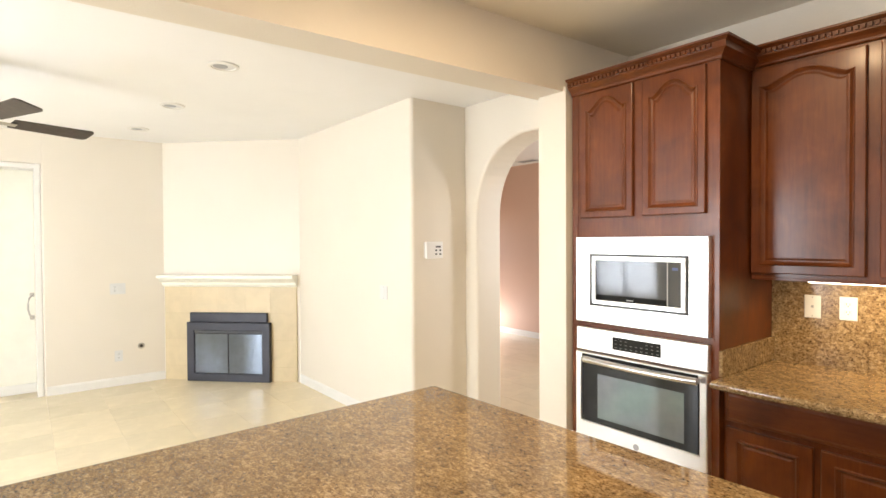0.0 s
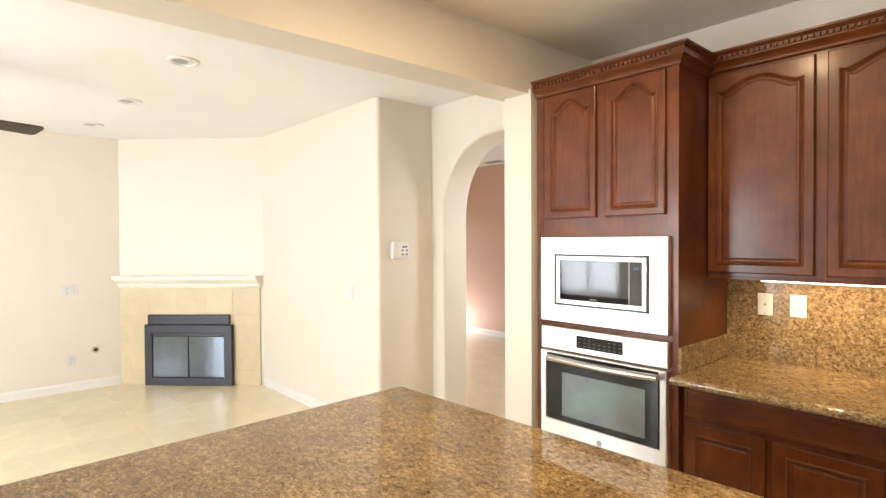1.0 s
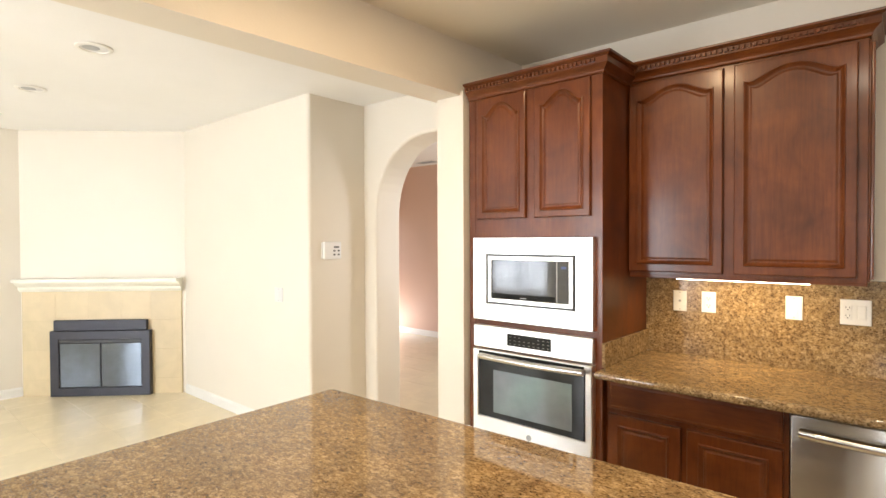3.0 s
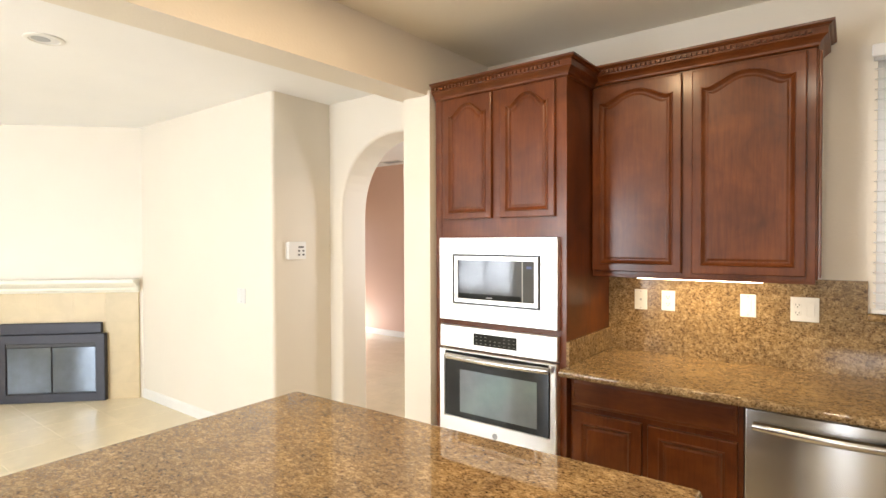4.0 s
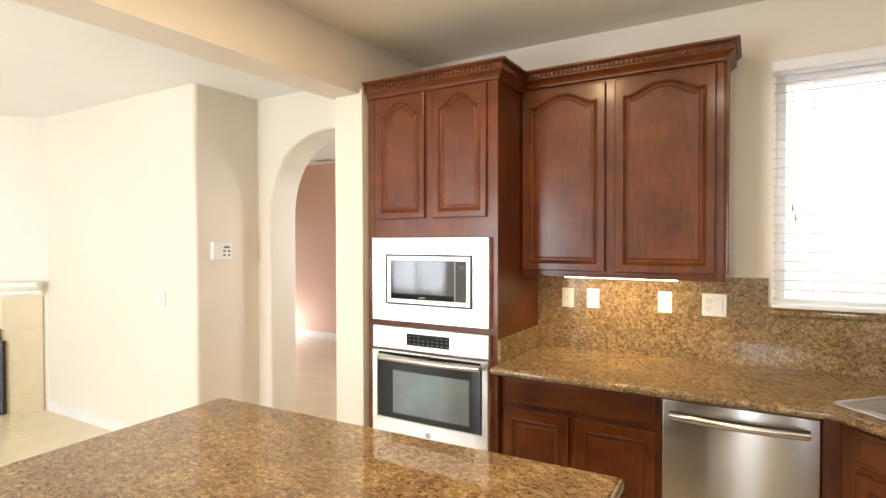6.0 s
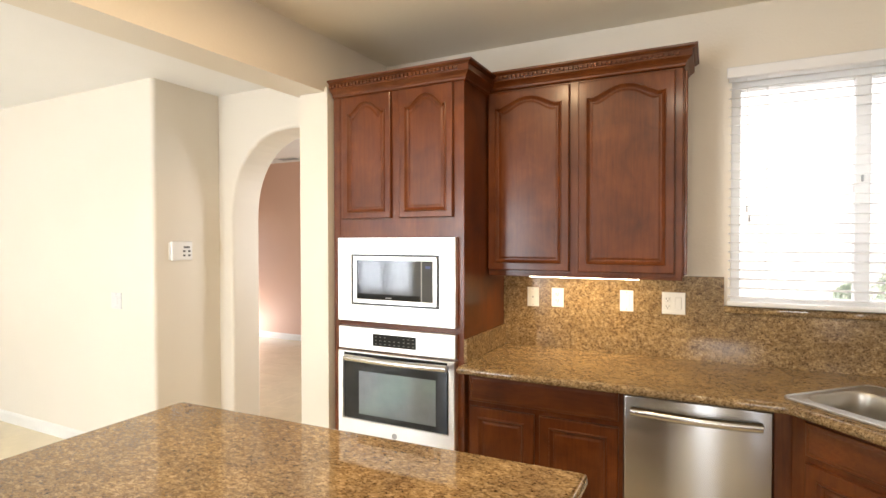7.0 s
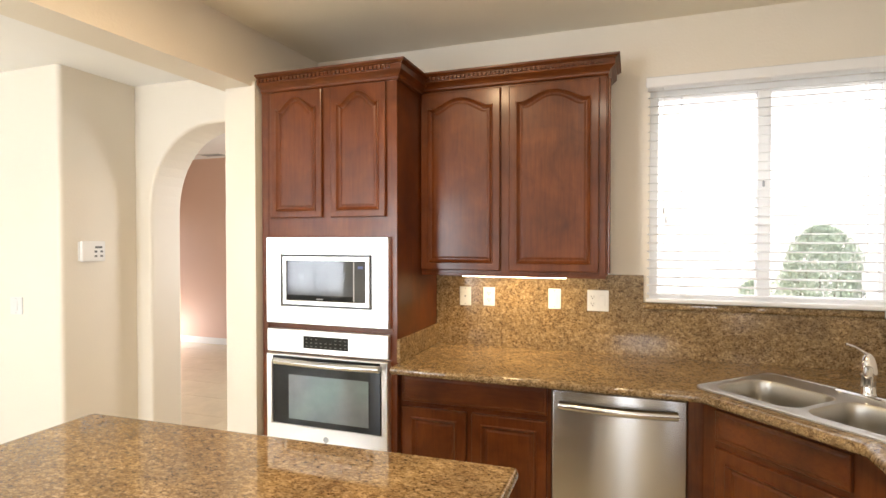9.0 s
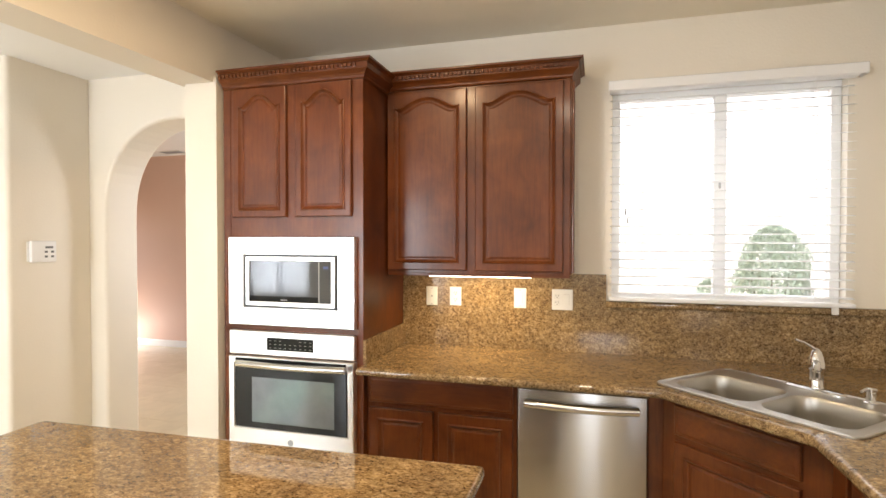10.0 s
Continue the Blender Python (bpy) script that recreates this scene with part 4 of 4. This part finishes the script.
vent = thing("ceiling_vent", (-5.72, 6.2, KC), "white slatted air vent in the hall ceiling", "vent")
part("frame", moved(ring(-0.2, -0.1, 0.2, 0.1, 0.02, 0.0, 0.012), Matrix.Translation((-5.72, 6.2, KC - 0.013)) @ XZ), TRIM, vent)
for k in range(6):
    y = 6.125 + k * 0.03
    part("slat", box(-5.90, y - 0.008, KC - 0.010, -5.54, y + 0.008, KC - 0.006), GREY, vent)

# ---------------------------------------------------------------- sink window and its blind
win = thing("window", (0.67, 3.34, 1.236), "white vinyl sliding window over the sink", "window", kind="structure")
part("window_frame", ring(0.092, 1.237, 1.248, 2.438, 0.045, 3.31, 3.37), VINYL, win)
part("meeting_stile", box(0.636, 3.305, 1.282, 0.700, 3.365, 2.393, 0.004), VINYL, win)
for a, b in ((0.138, 0.635), (0.701, 1.202)):
    p = part("pane", box(a, 3.338, 1.283, b, 3.343, 2.392), GLASS, win)
    p.visible_shadow = False
part("latch", box(0.660, 3.295, 1.875, 0.670, 3.306, 1.908, 0.003), GREY, win)

bl = thing("window_blind", (0.67, 3.2, 1.24), "white horizontal slat blind, lowered with slats open", "blind")
part("valance", box(0.066, 3.150, 2.422, 1.308, 3.162, 2.478, 0.004), VINYL, bl)
part("headrail", box(0.075, 3.165, 2.42, 1.28, 3.236, 2.468, 0.002), VINYL, bl)
part("valance_return", box(1.296, 3.162, 2.422, 1.308, 3.238, 2.478, 0.003), VINYL, bl)
part("bottom_rail", box(0.074, 3.172, 1.242, 1.272, 3.228, 1.262, 0.004), VINYL, bl)
slat_rows = []
for s in range(7):
    w = -0.025 + 0.05 * s / 6
    slat_rows.append([(0.078, w, 0.003 * (1 - (w / 0.025) ** 2)), (1.268, w, 0.003 * (1 - (w / 0.025) ** 2))])
slat_bm = bmesh.new()
loft([[(x, y, z) for x, y, z in r] for r in slat_rows] , False, False, slat_bm, ring=False)
bmesh.ops.solidify(slat_bm, geom=slat_bm.faces[:], thickness=0.0025)
first = None
for i in range(24):
    z = 1.288 + i * 0.0472
    tilt = Matrix.Translation((0, 3.2, z)) @ Matrix.Rotation(radians(8), 4, "X")
    if first is None:
        first = part("slat", moved(slat_bm, tilt), BLIND, bl)
    else:
        o = new("slat", first.data)
        o.parent = bl
        o.location = (0, 0, i * 0.0472)
for x in (0.25, 0.67, 1.09):
    for y in (3.174, 3.226):
        part("ladder_cord", box(x - 0.001, y - 0.001, 1.25, x + 0.001, y + 0.001, 2.42), VINYL, bl)
part("pull_cord", box(0.158, 3.160, 1.70, 0.161, 3.163, 2.42), VINYL, bl)
for z in (1.735, 1.685):
    part("tassel", lathe([(0.002, 0.03), (0.006, 0.0), (0.006, -0.004), (0.001, -0.005)], (0.16 if z > 1.7 else 0.172, 3.160, z), 8), GREY, bl)
part("hold_down", box(1.165, 3.165, 1.205, 1.195, 3.180, 1.245, 0.003), PLASTIC, bl)

# ---------------------------------------------------------------- windows of the south wall
fw = thing("family_window", (-5.45, -3.33, 0.63), "wide family-room window with pale sheer curtains", "window", kind="structure")
part("window_frame", ring(-6.05, 0.63, -4.85, 2.23, 0.05, -3.38, -3.30), VINYL, fw)
part("stile", box(-5.48, -3.37, 0.68, -5.42, -3.31, 2.18), VINYL, fw)
for a, b in ((-6.08, -5.44), (-5.46, -4.82)):
    top_, bot_ = [], []
    for k in range(61):
        x = a + (b - a) * k / 60
        y = -3.205 + 0.022 * math.sin(k * 0.95) + 0.008 * math.sin(k * 2.3)
        top_.append((x, y, 2.28)), bot_.append((x, y, 0.56))
    bm = loft([bot_, top_], False, False, ring=False)
    bmesh.ops.solidify(bm, geom=bm.faces[:], thickness=0.002)
    part("curtain", bm, BLIND, fw, "pale sheer curtain", smooth=True)
# door opening out of view, added for the family room's daylight
sd = thing("sliding_door", (-3.65, -3.33, 0), "unseen door opening in a white frame, added for daylight", "window", kind="structure")
part("door_frame", ring(-4.35, 0.0, -2.95, 2.3, 0.06, -3.38, -3.30), VINYL, sd)
part("stile", box(-3.69, -3.37, 0.06, -3.61, -3.31, 2.24), VINYL, sd)
kw = thing("kitchen_window", (0.15, -3.33, 1.25), "white framed kitchen window", "window", kind="structure")
part("window_frame", ring(-0.25, 1.25, 0.55, 2.2, 0.05, -3.38, -3.30), VINYL, kw)
part("rail", box(-0.2, -3.37, 1.70, 0.5, -3.31, 1.75), VINYL, kw)
YZ = Matrix(((0, 1, 0, 0), (1, 0, 0, 0), (0, 0, 1, 0), (0, 0, 0, 1)))
# added frame, out of view, round the eastern fill lamp
ew = thing("side_window", (1.53, -2.25, 0.95), "unseen white frame added round the kitchen fill lamp's opening", "window", kind="structure")
part("window_frame", moved(ring(-2.8, 0.95, -1.7, 2.25, 0.05, 1.50, 1.56), YZ), VINYL, ew)
# added frame, out of view, round the hall fill lamp
hw = thing("hall_window", (-1.92, 4.9, 0.9), "unseen white frame added round the hall fill lamp's opening", "window", kind="structure")
part("window_frame", moved(ring(4.2, 0.9, 5.6, 2.2, 0.05, -1.95, -1.89), YZ), VINYL, hw)

# ---------------------------------------------------------------- outside
structure("ground", boxes((-60, -60, -0.4, 60, 60, -0.2)), SOIL, "pale gravelly garden ground")
# wall added and raised high so the window view blows out white
structure("wall_next_house", boxes((-8, 7.4, -0.3, 14, 7.6, 6.0)), STUCCO, "pale sunlit stucco wall added as a blown-out white backdrop")


def shrub(x, y, z, r, h, n, seed):
    rng = random.Random(seed)
    t = thing("shrub", (x, y, z), "small leafy garden shrub, paled by glare put into its colour", "shrub")
    stem = bmesh.new()
    for k in range(5):
        a = k * 1.3
        tube([(x, y, z - 0.02), (x + 0.05 * math.cos(a), y + 0.05 * math.sin(a), z + h * 0.4), (x + r * 0.5 * math.cos(a), y + r * 0.5 * math.sin(a), z + h * 0.8)], [0.02, 0.014, 0.005], 6, stem)
    part("stem", stem, BARK, t)
    bm = bmesh.new()
    for k in range(n):
        a, c = rng.uniform(0, math.tau), rng.uniform(-1, 1)
        q = r * (0.45 + 0.55 * rng.random() ** 0.4) * (0.8 + 0.25 * math.sin(3 * a) * math.cos(4 * c))
        p = Vector((x + q * math.cos(a) * math.sqrt(1 - c * c), y + q * math.sin(a) * math.sqrt(1 - c * c), z + h * 0.62 + c * h * 0.42))
        rot = Euler((rng.uniform(0, 6), rng.uniform(0, 6), rng.uniform(0, 6))).to_matrix()
        s = rng.uniform(0.016, 0.032)
        vs = [bm.verts.new(p + rot @ Vector(v) * s) for v in ((-1, 0, 0), (0, -0.4, 0.1), (1, 0, 0), (0, 0.4, 0.1))]
        bm.faces.new(vs)
    part("foliage", bm, LEAF, t)


shrub(1.80, 6.4, -0.2, 0.46, 1.86, 12000, 3)
shrub(1.19, 6.4, -0.2, 0.26, 1.30, 3200, 4)

# ---------------------------------------------------------------- floor tiles
TS = 0.455
tile_bm = box(0.0014, 0.0014, -0.012, TS - 0.0014, TS - 0.0014, 0.0, 0.0009)
tile_me = None
for i in range(19):
    for j in range(13):
        x, y = -6.87 + i * TS, 2.45 - (j + 1) * TS
        if x > 0.7 or (x + TS - 6.0) > 1.46:
            continue
        if tile_me is None:
            ob = part("tile", tile_bm, FLOORTILE, floor)
            tile_me = ob.data
        else:
            ob = new("tile", tile_me)
            ob.parent = floor
        ob.location = (x, y, 0)
rest = bmesh.new()
for i in range(11):
    for j in range(9):
        x, y = -7.0 + i * TS, 2.45 + j * TS
        if x > -2.1:
            continue
        box(x + 0.0018, y + 0.0018, -0.012, x + TS - 0.0018, y + TS - 0.0018, -0.0005, bm=rest)
tagged(part("hall_tile", rest, FLOORTILE, floor), kind="stuff")
